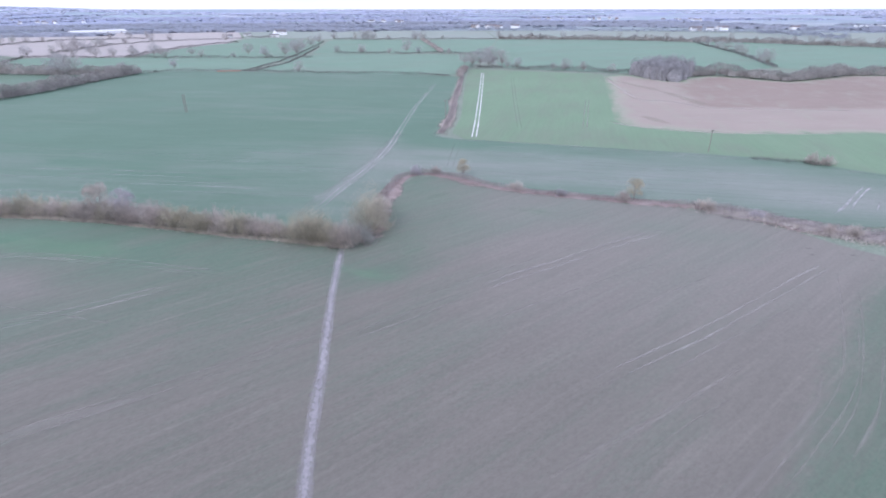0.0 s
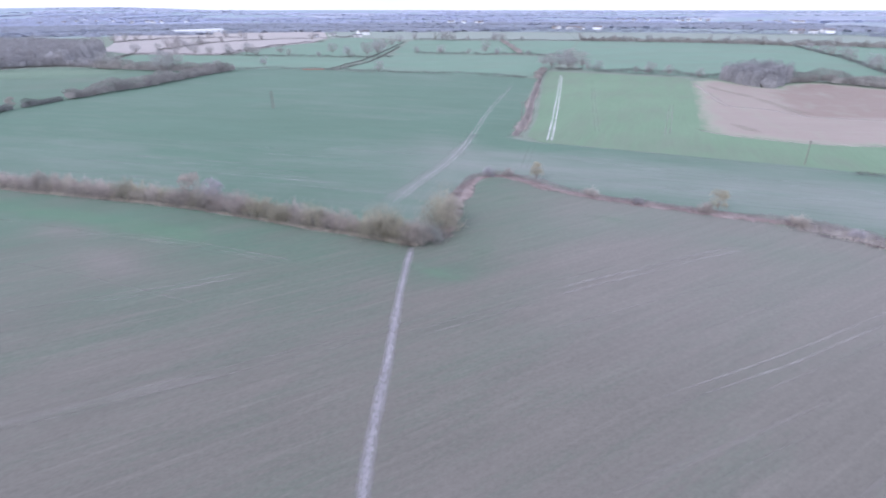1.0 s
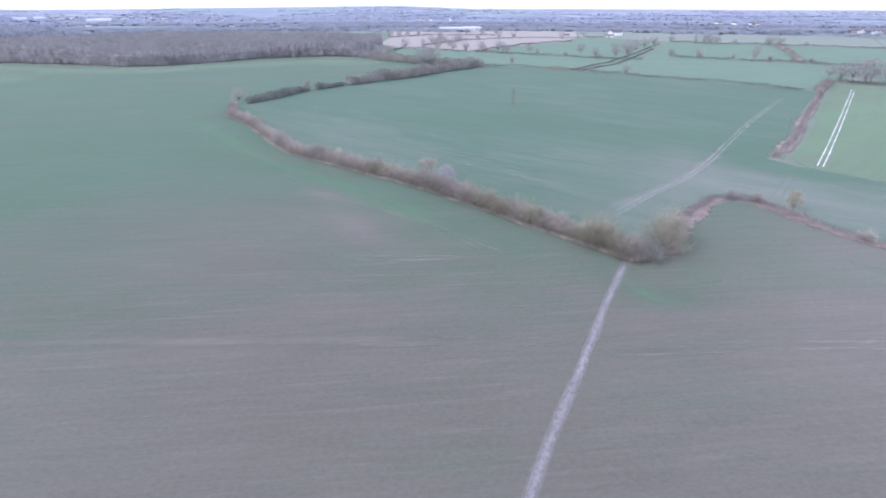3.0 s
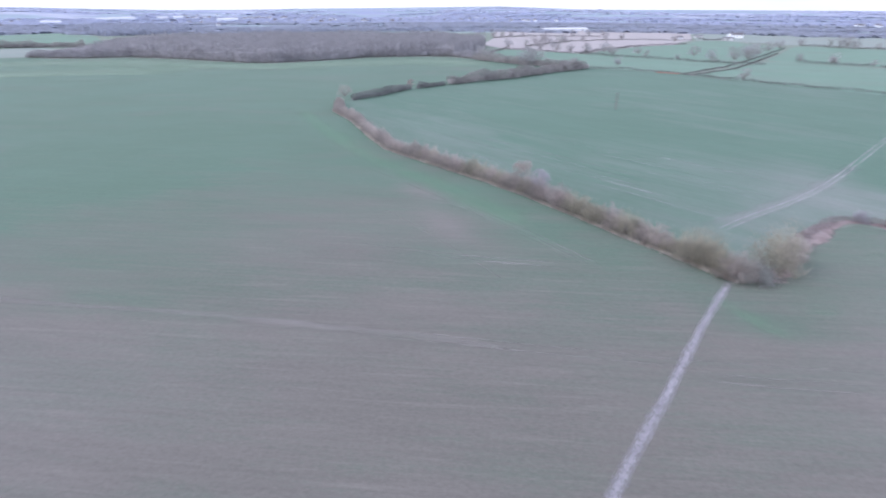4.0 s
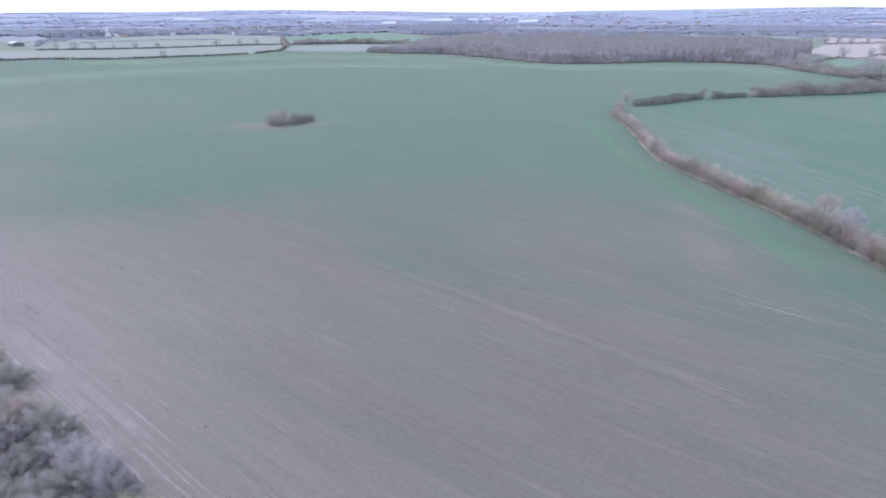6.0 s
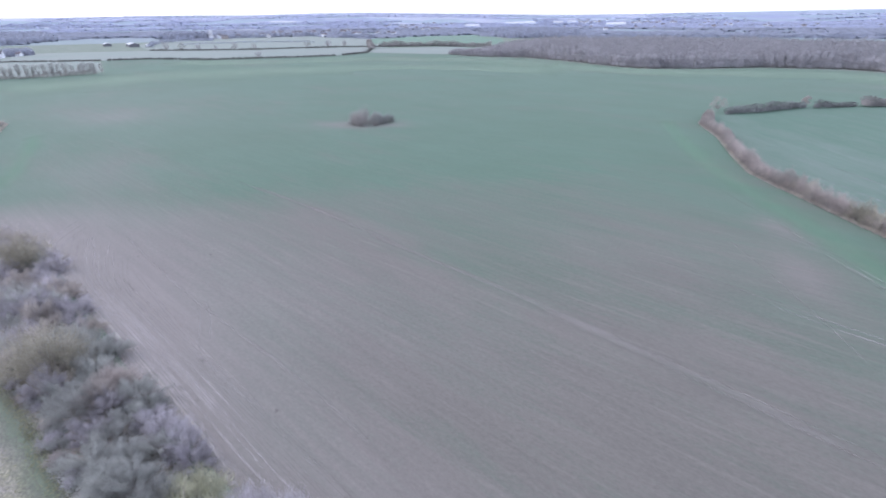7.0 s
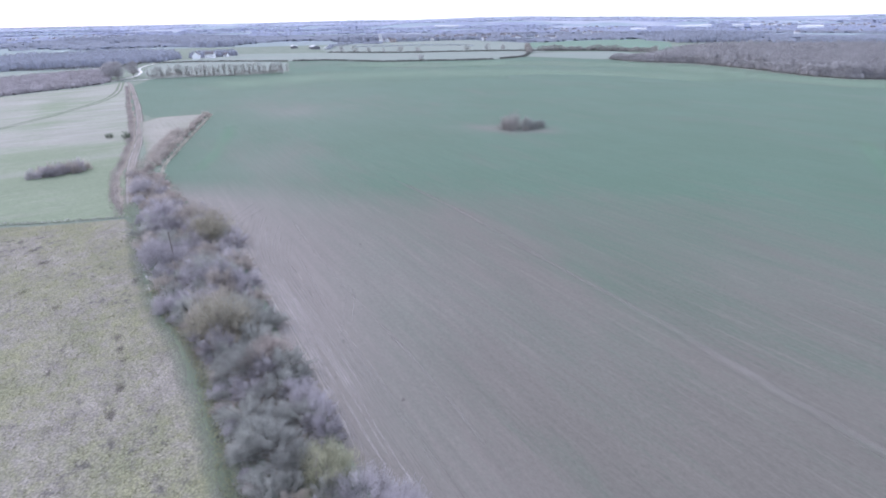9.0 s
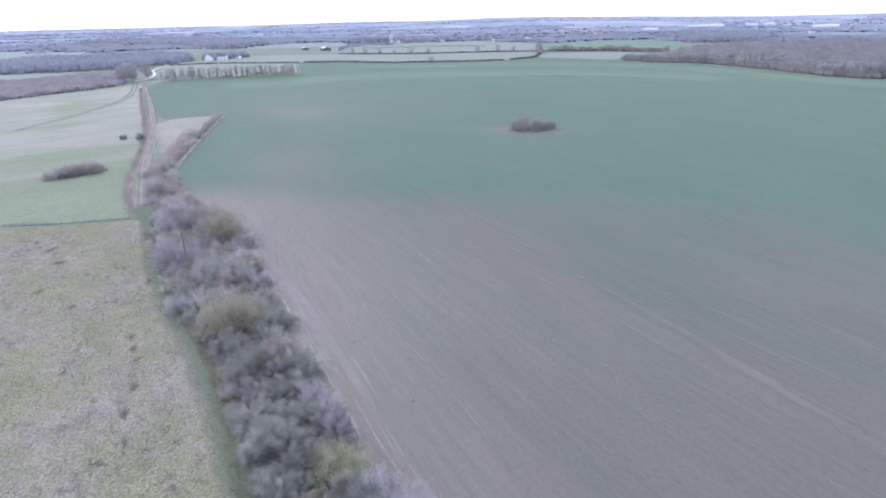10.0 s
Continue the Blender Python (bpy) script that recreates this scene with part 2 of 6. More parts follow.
M_STUBBLE = margined(crop_material("pale_stubble", (0.34, 0.315, 0.29), (0.30, 0.28, 0.26), (0.22, 0.24, 0.18), (0.2, 0.22, 0.17), 40, fixed=0.15), (0.19, 0.225, 0.165), (0.24, 0.24, 0.20))
M_MEADOW = meadow_material("tussock_meadow")
M_MEADOW2 = crop_material("grazed_meadow", (0.345, 0.332, 0.31), (0.282, 0.276, 0.25), (0.207, 0.25, 0.172), (0.185, 0.227, 0.152), 135, streak=0.25, mottle=0.55, coarse=1.3)
M_GRASS = patch_material("rough_grass", [(0.185, 0.225, 0.185), (0.205, 0.25, 0.205), (0.225, 0.26, 0.22)], 0.05, 30, 1.5, 2.0, 0.3)
M_MOWN = frayed(patch_material("mown_grass_path", [(0.165, 0.205, 0.155), (0.185, 0.225, 0.17), (0.205, 0.243, 0.182)], 0.15, 40, 2.0, 3.0, 0.22), 0.4, 40, 2.0, 0.0, 0.95, 0.7, 0.18, 0.1, 0.15)
M_GREENTRACK = frayed(patch_material("green_wheelings", [(0.20, 0.25, 0.18), (0.22, 0.275, 0.195), (0.25, 0.295, 0.215)], 0.15, 40, 2.0, 3.0, 0.22), 0.4, 40, 2.0, 0.0, 0.8, 0.8, 0.15, 0.1, 0.1)
M_PATH = frayed(patch_material("trodden_path", [(0.36, 0.345, 0.38), (0.41, 0.395, 0.43), (0.48, 0.465, 0.505)], 0.9, 98, 1.5, 3.5, 0.22), 1.6, 98, 1.5, 0.0, 0.9, 0.64, 0.22, 0.1, 0.22)
# pale soil and the glint of water in one matte colour
M_WHEEL = frayed(patch_material("soil_and_glint_mark", [(0.36, 0.365, 0.37), (0.46, 0.465, 0.48), (0.58, 0.585, 0.60)], 0.16, 0, 1.0, 2.0, 0.2), 0.35, 0, 1.0, 0.05, 0.8, 0.65)
M_DRILL = frayed(patch_material("pale_drill_mark", [(0.34, 0.35, 0.35), (0.44, 0.45, 0.455), (0.54, 0.55, 0.56)], 0.16, 0, 1.0, 2.0, 0.2), 0.3, 0, 2.0, 0.1, 1.0, 0.5, 0.35, 0.3)
# chalky soil, whitened further by a painted water glint
M_BRIGHTWHEEL = frayed(patch_material("chalk_and_glint_mark", [(0.5, 0.5, 0.5), (0.75, 0.76, 0.78), (0.85, 0.86, 0.88)], 0.16, 0, 1.0, 2.0, 0.15), 0.35, 0, 1.0, 0.0, 0.6, 0.9)
M_FAINT = frayed(patch_material("faint_wheel_mark", [(0.32, 0.305, 0.29), (0.37, 0.35, 0.335), (0.42, 0.40, 0.385)], 0.10, ROWS_TURN, 6.0, 2.0, 0.2), 0.45, ROWS_TURN, 5.0, 0.15, 1.2, 0.32, 0.35, 0.4)
M_MARK = frayed(patch_material("pale_wheel_mark", [(0.34, 0.325, 0.315), (0.40, 0.385, 0.375), (0.46, 0.44, 0.43)], 0.10, ROWS_TURN, 6.0, 2.0, 0.2), 0.45, ROWS_TURN, 5.0, 0.1, 1.1, 0.48, 0.35, 0.45)
M_LUSH = frayed(patch_material("lush_green_crop", [(0.22, 0.42, 0.27), (0.24, 0.45, 0.28)], 0.2, 0, 2.0, 2.0, 0.2), 0.15, 0, 2.0, 0.25, 1.2, 0.26, 0.25, 0.2, 0.15)
# paler green laid over far wheat, haze included in the colour
M_HAZED_GREEN = frayed(patch_material("hazed_green_wheat", [(0.32, 0.44, 0.325), (0.35, 0.465, 0.35)], 0.02, 0, 2.0, 0.8, 0.12), 0.02, 30, 2.0, 0.1, 1.1, 0.44, 0.25, 0.1, 0.0)
M_TRAMPLED = frayed(patch_material("trampled_wheat", [(0.36, 0.37, 0.365), (0.43, 0.44, 0.435)], 0.16, 80, 3.0, 2.0, 0.2), 0.3, 80, 3.0, 0.0, 1.0, 0.4)
M_FURROW = frayed(patch_material("pale_furrow", [(0.36, 0.335, 0.325), (0.42, 0.395, 0.385), (0.50, 0.47, 0.46)], 0.10, ROWS_TURN, 6.0, 2.0, 0.2), 0.5, ROWS_TURN, 8.0, 0.05, 0.9, 0.62, 0.3, 0.3)
M_PALE_EDGE = frayed(patch_material("pale_dead_grass", [(0.36, 0.335, 0.31), (0.42, 0.395, 0.37), (0.50, 0.47, 0.44)], 0.3, 40, 3.0, 2.0, 0.2), 0.6, 40, 3.0, 0.0, 0.8, 0.7)
M_RUT = frayed(patch_material("dark_rut", [(0.08, 0.075, 0.07), (0.11, 0.10, 0.095)], 0.2, 40, 4.0, 2.0, 0.2), 0.8, 0, 1.0, 0.2, 0.9, 0.6)
M_RUSH = frayed(patch_material("dark_rushes", [(0.10, 0.088, 0.085), (0.14, 0.125, 0.115)], 0.5, 40, 2.0, 4.0, 0.3), 1.2, 40, 1.5, 0.15, 0.9, 0.55, 0.45, 0.05, 0.4)
M_TRACK = frayed(patch_material("worn_track", [(0.36, 0.335, 0.315), (0.42, 0.395, 0.375), (0.48, 0.455, 0.435)], 0.2, 35, 3.0, 2.0, 0.2), 0.5, 35, 3.0, 0.1, 0.8, 0.75)
M_BED = frayed(patch_material("worn_track_bed", [(0.23, 0.205, 0.19), (0.28, 0.255, 0.235), (0.33, 0.30, 0.28)], 0.2, 35, 2.0, 2.0, 0.25), 0.4, 35, 2.0, 0.0, 0.6, 0.85)
M_STRIP = frayed(patch_material("tan_dead_grass", [(0.27, 0.235, 0.215), (0.34, 0.30, 0.28), (0.42, 0.38, 0.355)], 0.2, 80, 2.0, 2.0, 0.25), 0.4, 80, 2.0, 0.0, 0.5, 0.95)
M_WEEDS = frayed(patch_material("weedy_green_streak", [(0.32, 0.32, 0.26), (0.37, 0.36, 0.30)], 0.2, 80, 2.0, 2.0, 0.2), 0.2, 80, 3.0, 0.0, 1.0, 0.25)
M_BANK = frayed(patch_material("trampled_bank", [(0.15, 0.13, 0.135), (0.25, 0.225, 0.225), (0.34, 0.31, 0.305), (0.42, 0.39, 0.37)], 0.5, 20, 2.2, 2.5, 0.35), 0.4, 20, 2.0, 0.05, 0.6, 0.95, 0.35, 0.2, 0.3)
M_PALE_SOIL = frayed(patch_material("pale_dry_soil", [(0.45, 0.41, 0.38), (0.52, 0.475, 0.445)], 0.2, 80, 2.0, 2.0, 0.2), 0.2, 80, 3.0, 0.0, 1.0, 0.6)
M_ROAD = patch_material("pale_gravel_road", [(0.66, 0.65, 0.65), (0.78, 0.77, 0.77)], 0.2, 0, 1.0, 2.0, 0.12)
M_VERGE = frayed(patch_material("dead_grass_verge", [(0.22, 0.20, 0.175), (0.27, 0.245, 0.215), (0.33, 0.30, 0.265)], 0.2, 20, 2.0, 2.5, 0.3), 0.5, 0, 1.0, 0.15, 0.4, 1.0, 0.35, 0.2, 0.3)
M_BRAMBLE_FLOOR = frayed(patch_material("bramble_litter", [(0.20, 0.155, 0.15), (0.26, 0.21, 0.205), (0.33, 0.28, 0.27)], 0.25, 0, 1.0, 2.5, 0.3), 0.5, 0, 1.0, 0.15, 0.4, 1.0, 0.35, 0.2, 0.3)
T_BROWN = twig_material("brown_twigs", (0.425, 0.39, 0.37), (0.56, 0.52, 0.49), (0.51, 0.475, 0.43))
T_RED = twig_material("reddish_twigs", (0.435, 0.39, 0.372), (0.55, 0.505, 0.478), (0.495, 0.455, 0.432))
T_PURPLE = twig_material("purple_twigs", (0.44, 0.425, 0.465), (0.54, 0.52, 0.56), (0.48, 0.465, 0.49))
T_GREY = twig_material("grey_green_twigs", (0.39, 0.405, 0.39), (0.50, 0.515, 0.49), (0.43, 0.44, 0.43))
T_OLIVE = twig_material("olive_catkin_twigs", (0.385, 0.363, 0.292), (0.50, 0.478, 0.388), (0.455, 0.437, 0.37))
T_DARK = twig_material("dark_hedge_twigs", (0.25, 0.268, 0.262), (0.335, 0.352, 0.342), (0.292, 0.31, 0.302))
T_LINE = twig_material("hedgerow_twigs", (0.20, 0.205, 0.20), (0.275, 0.275, 0.27), (0.24, 0.24, 0.235))
T_CLIP = twig_material("clipped_hedge_twigs", (0.155, 0.165, 0.16), (0.215, 0.225, 0.215), (0.185, 0.195, 0.185))
# lightened and slightly blued for the haze in front of the wood
T_WOOD = twig_material("woodland_twigs", (0.40, 0.398, 0.418), (0.475, 0.472, 0.488), (0.44, 0.436, 0.455))
T_PLANT = twig_material("sapling_twigs", (0.44, 0.42, 0.455), (0.52, 0.50, 0.53), (0.48, 0.46, 0.49))
T_PALE = twig_material("pale_bare_twigs", (0.37, 0.355, 0.36), (0.48, 0.465, 0.46), (0.43, 0.41, 0.42))
# far trees: haze put into the twig colour, bluer and paler by distance
T_HAZED = twig_material("far_trees", (0.40, 0.435, 0.52), (0.46, 0.495, 0.59), (0.43, 0.465, 0.555))
T_HAZED2 = twig_material("hazed_distant_trees", (0.51, 0.555, 0.70), (0.58, 0.625, 0.77), (0.545, 0.59, 0.735))
T_HAZED3 = twig_material("hazed_hill_trees", (0.68, 0.72, 0.86), (0.73, 0.77, 0.90), (0.705, 0.745, 0.88))
T_BRAMBLE = twig_material("bramble_twigs", (0.40, 0.365, 0.365), (0.525, 0.48, 0.475), (0.465, 0.43, 0.425))
T_LICHEN = twig_material("yellow_green_twigs", (0.39, 0.395, 0.29), (0.52, 0.525, 0.385), (0.46, 0.465, 0.36))
T_HEDGE = twig_material("hedge_line_twigs", (0.365, 0.355, 0.345), (0.455, 0.442, 0.425), (0.41, 0.40, 0.385))
T_ROW = twig_material("pale_grey_twigs", (0.41, 0.425, 0.42), (0.53, 0.545, 0.53), (0.47, 0.485, 0.47))
T_EVER = twig_material("evergreen_leaves", (0.115, 0.145, 0.115), (0.19, 0.225, 0.175), (0.15, 0.185, 0.14))
T_STRAW = twig_material("dead_grass_stems", (0.52, 0.48, 0.43), (0.7, 0.66, 0.6), (0.6, 0.56, 0.5))
T_TUFT = twig_material("tussock_blades", (0.24, 0.245, 0.15), (0.36, 0.355, 0.235), (0.30, 0.30, 0.20))
M_BARK = plain_material("bark", (0.30, 0.28, 0.265), 0.95, 0.3, 4.0)
M_POLE = plain_material("weathered_pole_wood", (0.23, 0.215, 0.20), 0.9, 0.25, 5.0)
M_POST = plain_material("bleached_post_wood", (0.55, 0.53, 0.50), 0.9, 0.25, 5.0)
M_STEEL = plain_material("galvanised_steel", (0.42, 0.43, 0.44), 0.45, 0.1, 3.0, 0.8)
# wire kept pale all along, its glint part of the base colour
M_WIRE = plain_material("glint_coloured_wire", (0.75, 0.76, 0.78), 0.4, 0.05, 3.0, 0.3)
M_WHITE = plain_material("white_render", (0.85, 0.88, 0.92), 0.8, 0.06)
M_CREAM = plain_material("cream_wall", (0.67, 0.68, 0.70), 0.85, 0.1)
M_BRICK = plain_material("brick_wall", (0.40, 0.36, 0.35), 0.9, 0.15)
M_STONE = plain_material("church_stone", (0.68, 0.70, 0.74), 0.9, 0.12)
M_DARKWALL = plain_material("dark_boarded_wall", (0.17, 0.175, 0.20), 0.85, 0.12)
M_ROOF = plain_material("slate_roof", (0.17, 0.165, 0.18), 0.7, 0.15)
M_TILE = plain_material("clay_tile_roof", (0.22, 0.20, 0.215), 0.85, 0.15)
M_SHEET = plain_material("pale_sheet_roof", (0.62, 0.64, 0.67), 0.5, 0.06)
M_PANE = plain_material("dark_window_pane", (0.05, 0.055, 0.065), 0.1, 0.05)
M_ORANGE = plain_material("orange_barrier_mesh", (0.42, 0.25, 0.21), 0.7, 0.15)


# ---------------------------------------------------------------- builders
def link_mesh(name, verts, faces, material, parent=None, label=""):
    me = bpy.data.meshes.new(name)
    me.from_pydata([tuple(map(float, v)) for v in verts], [], [tuple(map(int, f)) for f in faces])
    me.materials.append(material)
    ob = new(name, me)
    if parent is not None:
        ob.parent = parent
    if label:
        ob["label"] = label
    return ob


def leafy_mesh(name, verts, faces, material, facing):
    """Sprays whose shading follows the round of the crown they belong to."""
    v, f, q = np.asarray(verts, float), np.array(faces), np.asarray(facing, float)
    g = np.cross(v[f[:, 1]] - v[f[:, 0]], v[f[:, 2]] - v[f[:, 0]])
    if q.ndim == 2:
        q = np.repeat(q[:, None, :], 3, 1)
    back = (g * q.sum(1)).sum(1) < 0
    f[back] = f[back][:, [0, 2, 1]]
    q[back] = q[back][:, [0, 2, 1]]
    ob = link_mesh(name, v, f, material)
    ob.data.polygons.foreach_set("use_smooth", np.ones(len(f), dtype=bool))
    ob.data.normals_split_custom_set(q.reshape(-1, 3).tolist())
    return ob


def inner_crowns(rng, at, wide, tall, ring=8, rise=(-20, 25, 60), flat=0.3):
    """The dense heart of each crown: a small uneven dome, as triangles with their rounded facing."""
    k = len(at)
    a = np.arange(ring) * 2 * np.pi / ring
    el = np.radians(rise)
    u = np.concatenate([np.stack([np.cos(a + 0.3 * j) * math.cos(e), np.sin(a + 0.3 * j) * math.cos(e), np.full(ring, math.sin(e))], 1) for j, e in enumerate(el)] + [np.array([[0, 0, 1.0]])])
    tri = []
    top = (len(rise) - 1) * ring
    for j in range(len(rise) - 1):
        for i in range(ring):
            p, q = j * ring + i, j * ring + (i + 1) % ring
            tri += [(p, q, p + ring), (q, q + ring, p + ring)]
    tri += [(top + i, top + (i + 1) % ring, top + ring) for i in range(ring)]
    tri = np.array(tri)
    v = at[:, None, :] + u[None] * np.stack([wide, wide, tall], 1)[:, None, :] * rng.uniform(0.8, 1.15, (k, len(u), 1))
    f = (np.arange(k)[:, None, None] * len(u) + tri[None]).reshape(-1, 3)
    face = np.tile(unit(u + np.array([0, 0, flat]))[tri], (k, 1, 1))
    return v.reshape(-1, 3), f, face


def with_hearts(name, v, f, material, facing, hearts):
    hv, hf, hq = hearts
    return leafy_mesh(name, np.r_[v, hv], np.r_[f, hf + len(v)], material, np.concatenate([np.repeat(facing[:, None, :], 3, 1), hq]))


def part(name, bm, material, parent, label=""):
    me = bpy.data.meshes.new(name)
    bm.to_mesh(me)
    bm.free()
    me.materials.append(material)
    ob = new(name, me)
    if parent is not None:
        ob.parent = parent
    if label:
        ob["label"] = label
    return ob


def thing(name, m, label, category, group="", kind=""):
    ob = new(name)
    ob.empty_display_size = 0.5
    ob.matrix_basis = m
    return tagged(ob, label, category, group, kind)


def box(bm, x0, y0, z0, x1, y1, z1, bevel=0.0):
    geom = bmesh.ops.create_cube(bm, size=1.0, matrix=Matrix.Translation(((x0 + x1) / 2, (y0 + y1) / 2, (z0 + z1) / 2)) @ Matrix.Diagonal((x1 - x0, y1 - y0, z1 - z0, 1)))
    if bevel:
        edges = list({e for v in geom["verts"] for e in v.link_edges})
        bmesh.ops.bevel(bm, geom=edges, offset=bevel, segments=1, affect='EDGES')
    return bm


def rod(bm, a, b, r0, r1, sides=6):
    """A tapered rod from a to b."""
    a, b = Vector(a), Vector(b)
    turn = (b - a).to_track_quat('Z', 'Y').to_matrix().to_4x4()
    bmesh.ops.create_cone(bm, cap_ends=True, segments=sides, radius1=r0, radius2=r1, depth=(b - a).length,
                          matrix=Matrix.Translation((a + b) / 2) @ turn)
    return bm


def inside(poly, x, y):
    """Which of the points lie inside the outline."""
    x, y = np.asarray(x, float), np.asarray(y, float)
    hit = np.zeros(x.shape, bool)
    for (x0, y0), (x1, y1) in zip(poly, poly[1:] + poly[:1]):
        cross = (y0 > y) != (y1 > y)
        with np.errstate(divide='ignore', invalid='ignore'):
            hit ^= cross & (x < (x1 - x0) * (y - y0) / (y1 - y0) + x0)
    return hit


def along(pts, step):
    """Even points along a line of corners, with the direction at each."""
    pts = np.array(pts, float)
    seg = np.hypot(*np.diff(pts, axis=0).T)
    s = np.r_[0, np.cumsum(seg)]
    d = np.linspace(0, s[-1], max(2, int(s[-1] / step) + 1))
    p = np.stack([np.interp(d, s, pts[:, 0]), np.interp(d, s, pts[:, 1])], 1)
    g = np.gradient(p, axis=0)
    return p, g / np.maximum(np.hypot(*g.T)[:, None], 1e-9)


def rounded(pts, passes=2):
    """Chaikin's corner cutting: a soft line through a few corners."""
    pts = [np.array(p, float) for p in pts]
    for _ in range(passes):
        out = [pts[0]]
        for a, b in zip(pts, pts[1:]):
            out += [0.75 * a + 0.25 * b, 0.25 * a + 0.75 * b]
        pts = out + [pts[-1]]
    return [tuple(p) for p in pts]


def resampled(poly, step):
    p, _ = along(list(poly) + [poly[0]], step)
    return [tuple(q) for q in p[:-1]]


def sheet(name, poly, material, label, category, lift=0.0, step=10.0, near=None, lush=None, bare=None, soft=0.0):
    """A field: a thin sheet that follows the land inside its outline. near: (step, radius) of a finer middle."""
    from mathutils.geometry import delaunay_2d_cdt
    rim = resampled(poly, step)
    xs, ys = [p[0] for p in poly], [p[1] for p in poly]
    gx, gy = np.meshgrid(np.arange(min(xs), max(xs), step), np.arange(min(ys), max(ys), step))
    gx, gy = gx.ravel() + 0.13, gy.ravel() + 0.07
    if near:
        far = np.hypot(gx + 60, gy - 30) > near[1]
        nx, ny = np.meshgrid(np.arange(-60 - near[1], -60 + near[1], near[0]), np.arange(30 - near[1], 30 + near[1], near[0]))
        nx, ny = nx.ravel(), ny.ravel()
        keep = np.hypot(nx + 60, ny - 30) <= near[1]
        gx, gy = np.r_[gx[far], nx[keep]], np.r_[gy[far], ny[keep]]
    ok = inside(list(poly), gx, gy)
    pts = [Vector(p) for p in rim] + [Vector((a, b)) for a, b in zip(gx[ok], gy[ok])]
    k = len(rim)
    v, _, f, _, _, _ = delaunay_2d_cdt(pts, [(i, (i + 1) % k) for i in range(k)], [list(range(k))], 1, 1e-4)
    v = np.array([(p[0], p[1]) for p in v])
    z = height(v[:, 0], v[:, 1]) + lift
    ob = link_mesh(name, np.c_[v, z], f, material)
    # every face looks up
    if ob.data.polygons[0].normal.z < 0:
        ob.data.flip_normals()
    if lush is not None:
        at = ob.data.attributes.new("lush", 'FLOAT', 'POINT')
        at.data.foreach_set("value", np.asarray(lush(v[:, 0], v[:, 1]), dtype=np.float32))
    if bare is not None:
        at = ob.data.attributes.new("bare", 'FLOAT', 'POINT')
        at.data.foreach_set("value", np.asarray(bare(v[:, 0], v[:, 1]), dtype=np.float32))
    if soft:
        edge, _ = along(list(poly) + [poly[0]], 2.0)
        gap = np.array([np.min(np.hypot(edge[:, 0] - a, edge[:, 1] - b)) for a, b in v])
        at = ob.data.attributes.new("core", 'FLOAT', 'POINT')
        at.data.foreach_set("value", np.clip(gap / soft, 0, 1).astype(np.float32))
    return tagged(ob, label, category, kind="structure")


def ribbon(name, pts, width, material, label, category, lift=0.010, step=2.0, ragged=0.0, seed=0, kind="structure", group=""):
    """A strip of ground along a line, with ragged edges."""
    rng = np.random.default_rng(seed)
    p, d = along(rounded(pts), step)
    n = np.stack([-d[:, 1], d[:, 0]], 1)
    k = len(p)
    wob = lambda: np.convolve(rng.normal(0, 1, k + 4), np.ones(5) / 5, 'valid') * ragged * 2  # noqa: E731
    a, b = p + n * (width / 2 + wob())[:, None], p - n * (width / 2 + wob())[:, None]
    v = np.r_[np.c_[a, height(a[:, 0], a[:, 1]) + lift], np.c_[p, height(p[:, 0], p[:, 1]) + lift + 0.002], np.c_[b, height(b[:, 0], b[:, 1]) + lift]]
    f = [(i, k + i, k + i + 1, i + 1) for i in range(k - 1)] + [(k + i, 2 * k + i, 2 * k + i + 1, k + i + 1) for i in range(k - 1)]
    ob = link_mesh(name, v, f, material)
    if ob.data.polygons[0].normal.z < 0:
        ob.data.flip_normals()
    fade = np.minimum(1, np.minimum(np.arange(k), np.arange(k)[::-1]) / 4)
    at = ob.data.attributes.new("core", 'FLOAT', 'POINT')
    at.data.foreach_set("value", np.r_[0 * fade, fade, 0 * fade].astype(np.float32))
    return tagged(ob, label, category, group, kind)


def wheel_pair(name, pts, material, label, gauge=1.9, width=0.4, seed=0, ragged=0.08, lift=0.010):
    """Two wheel marks side by side."""
    p, d = along(rounded(pts), 3.0)
    n = np.stack([-d[:, 1], d[:, 0]], 1)
    for i, s in enumerate((-0.5, 0.5)):
        ribbon(name, [tuple(q) for q in p + n * gauge * s], width, material, label, "wheel mark", lift, 1.5, ragged, seed * 2 + i, group="wheel marks in the fields")


# ------ plants
def sprays(rng, at, way, length, width):
    """One thin pointed triangle for each twig spray."""
    n = len(at)
    side = np.cross(way, rng.normal(0, 1, (n, 3)))
    side /= np.maximum(np.linalg.norm(side, axis=1)[:, None], 1e-9)
    L, W = np.asarray(length).reshape(-1, 1), np.asarray(width).reshape(-1, 1)
    v = np.stack([at - side * W / 2, at + side * W / 2, at + way * L], 1).reshape(-1, 3)
    return v, np.arange(3 * n).reshape(-1, 3)


def unit(a):
    return a / np.maximum(np.linalg.norm(a, axis=-1, keepdims=True), 1e-9)


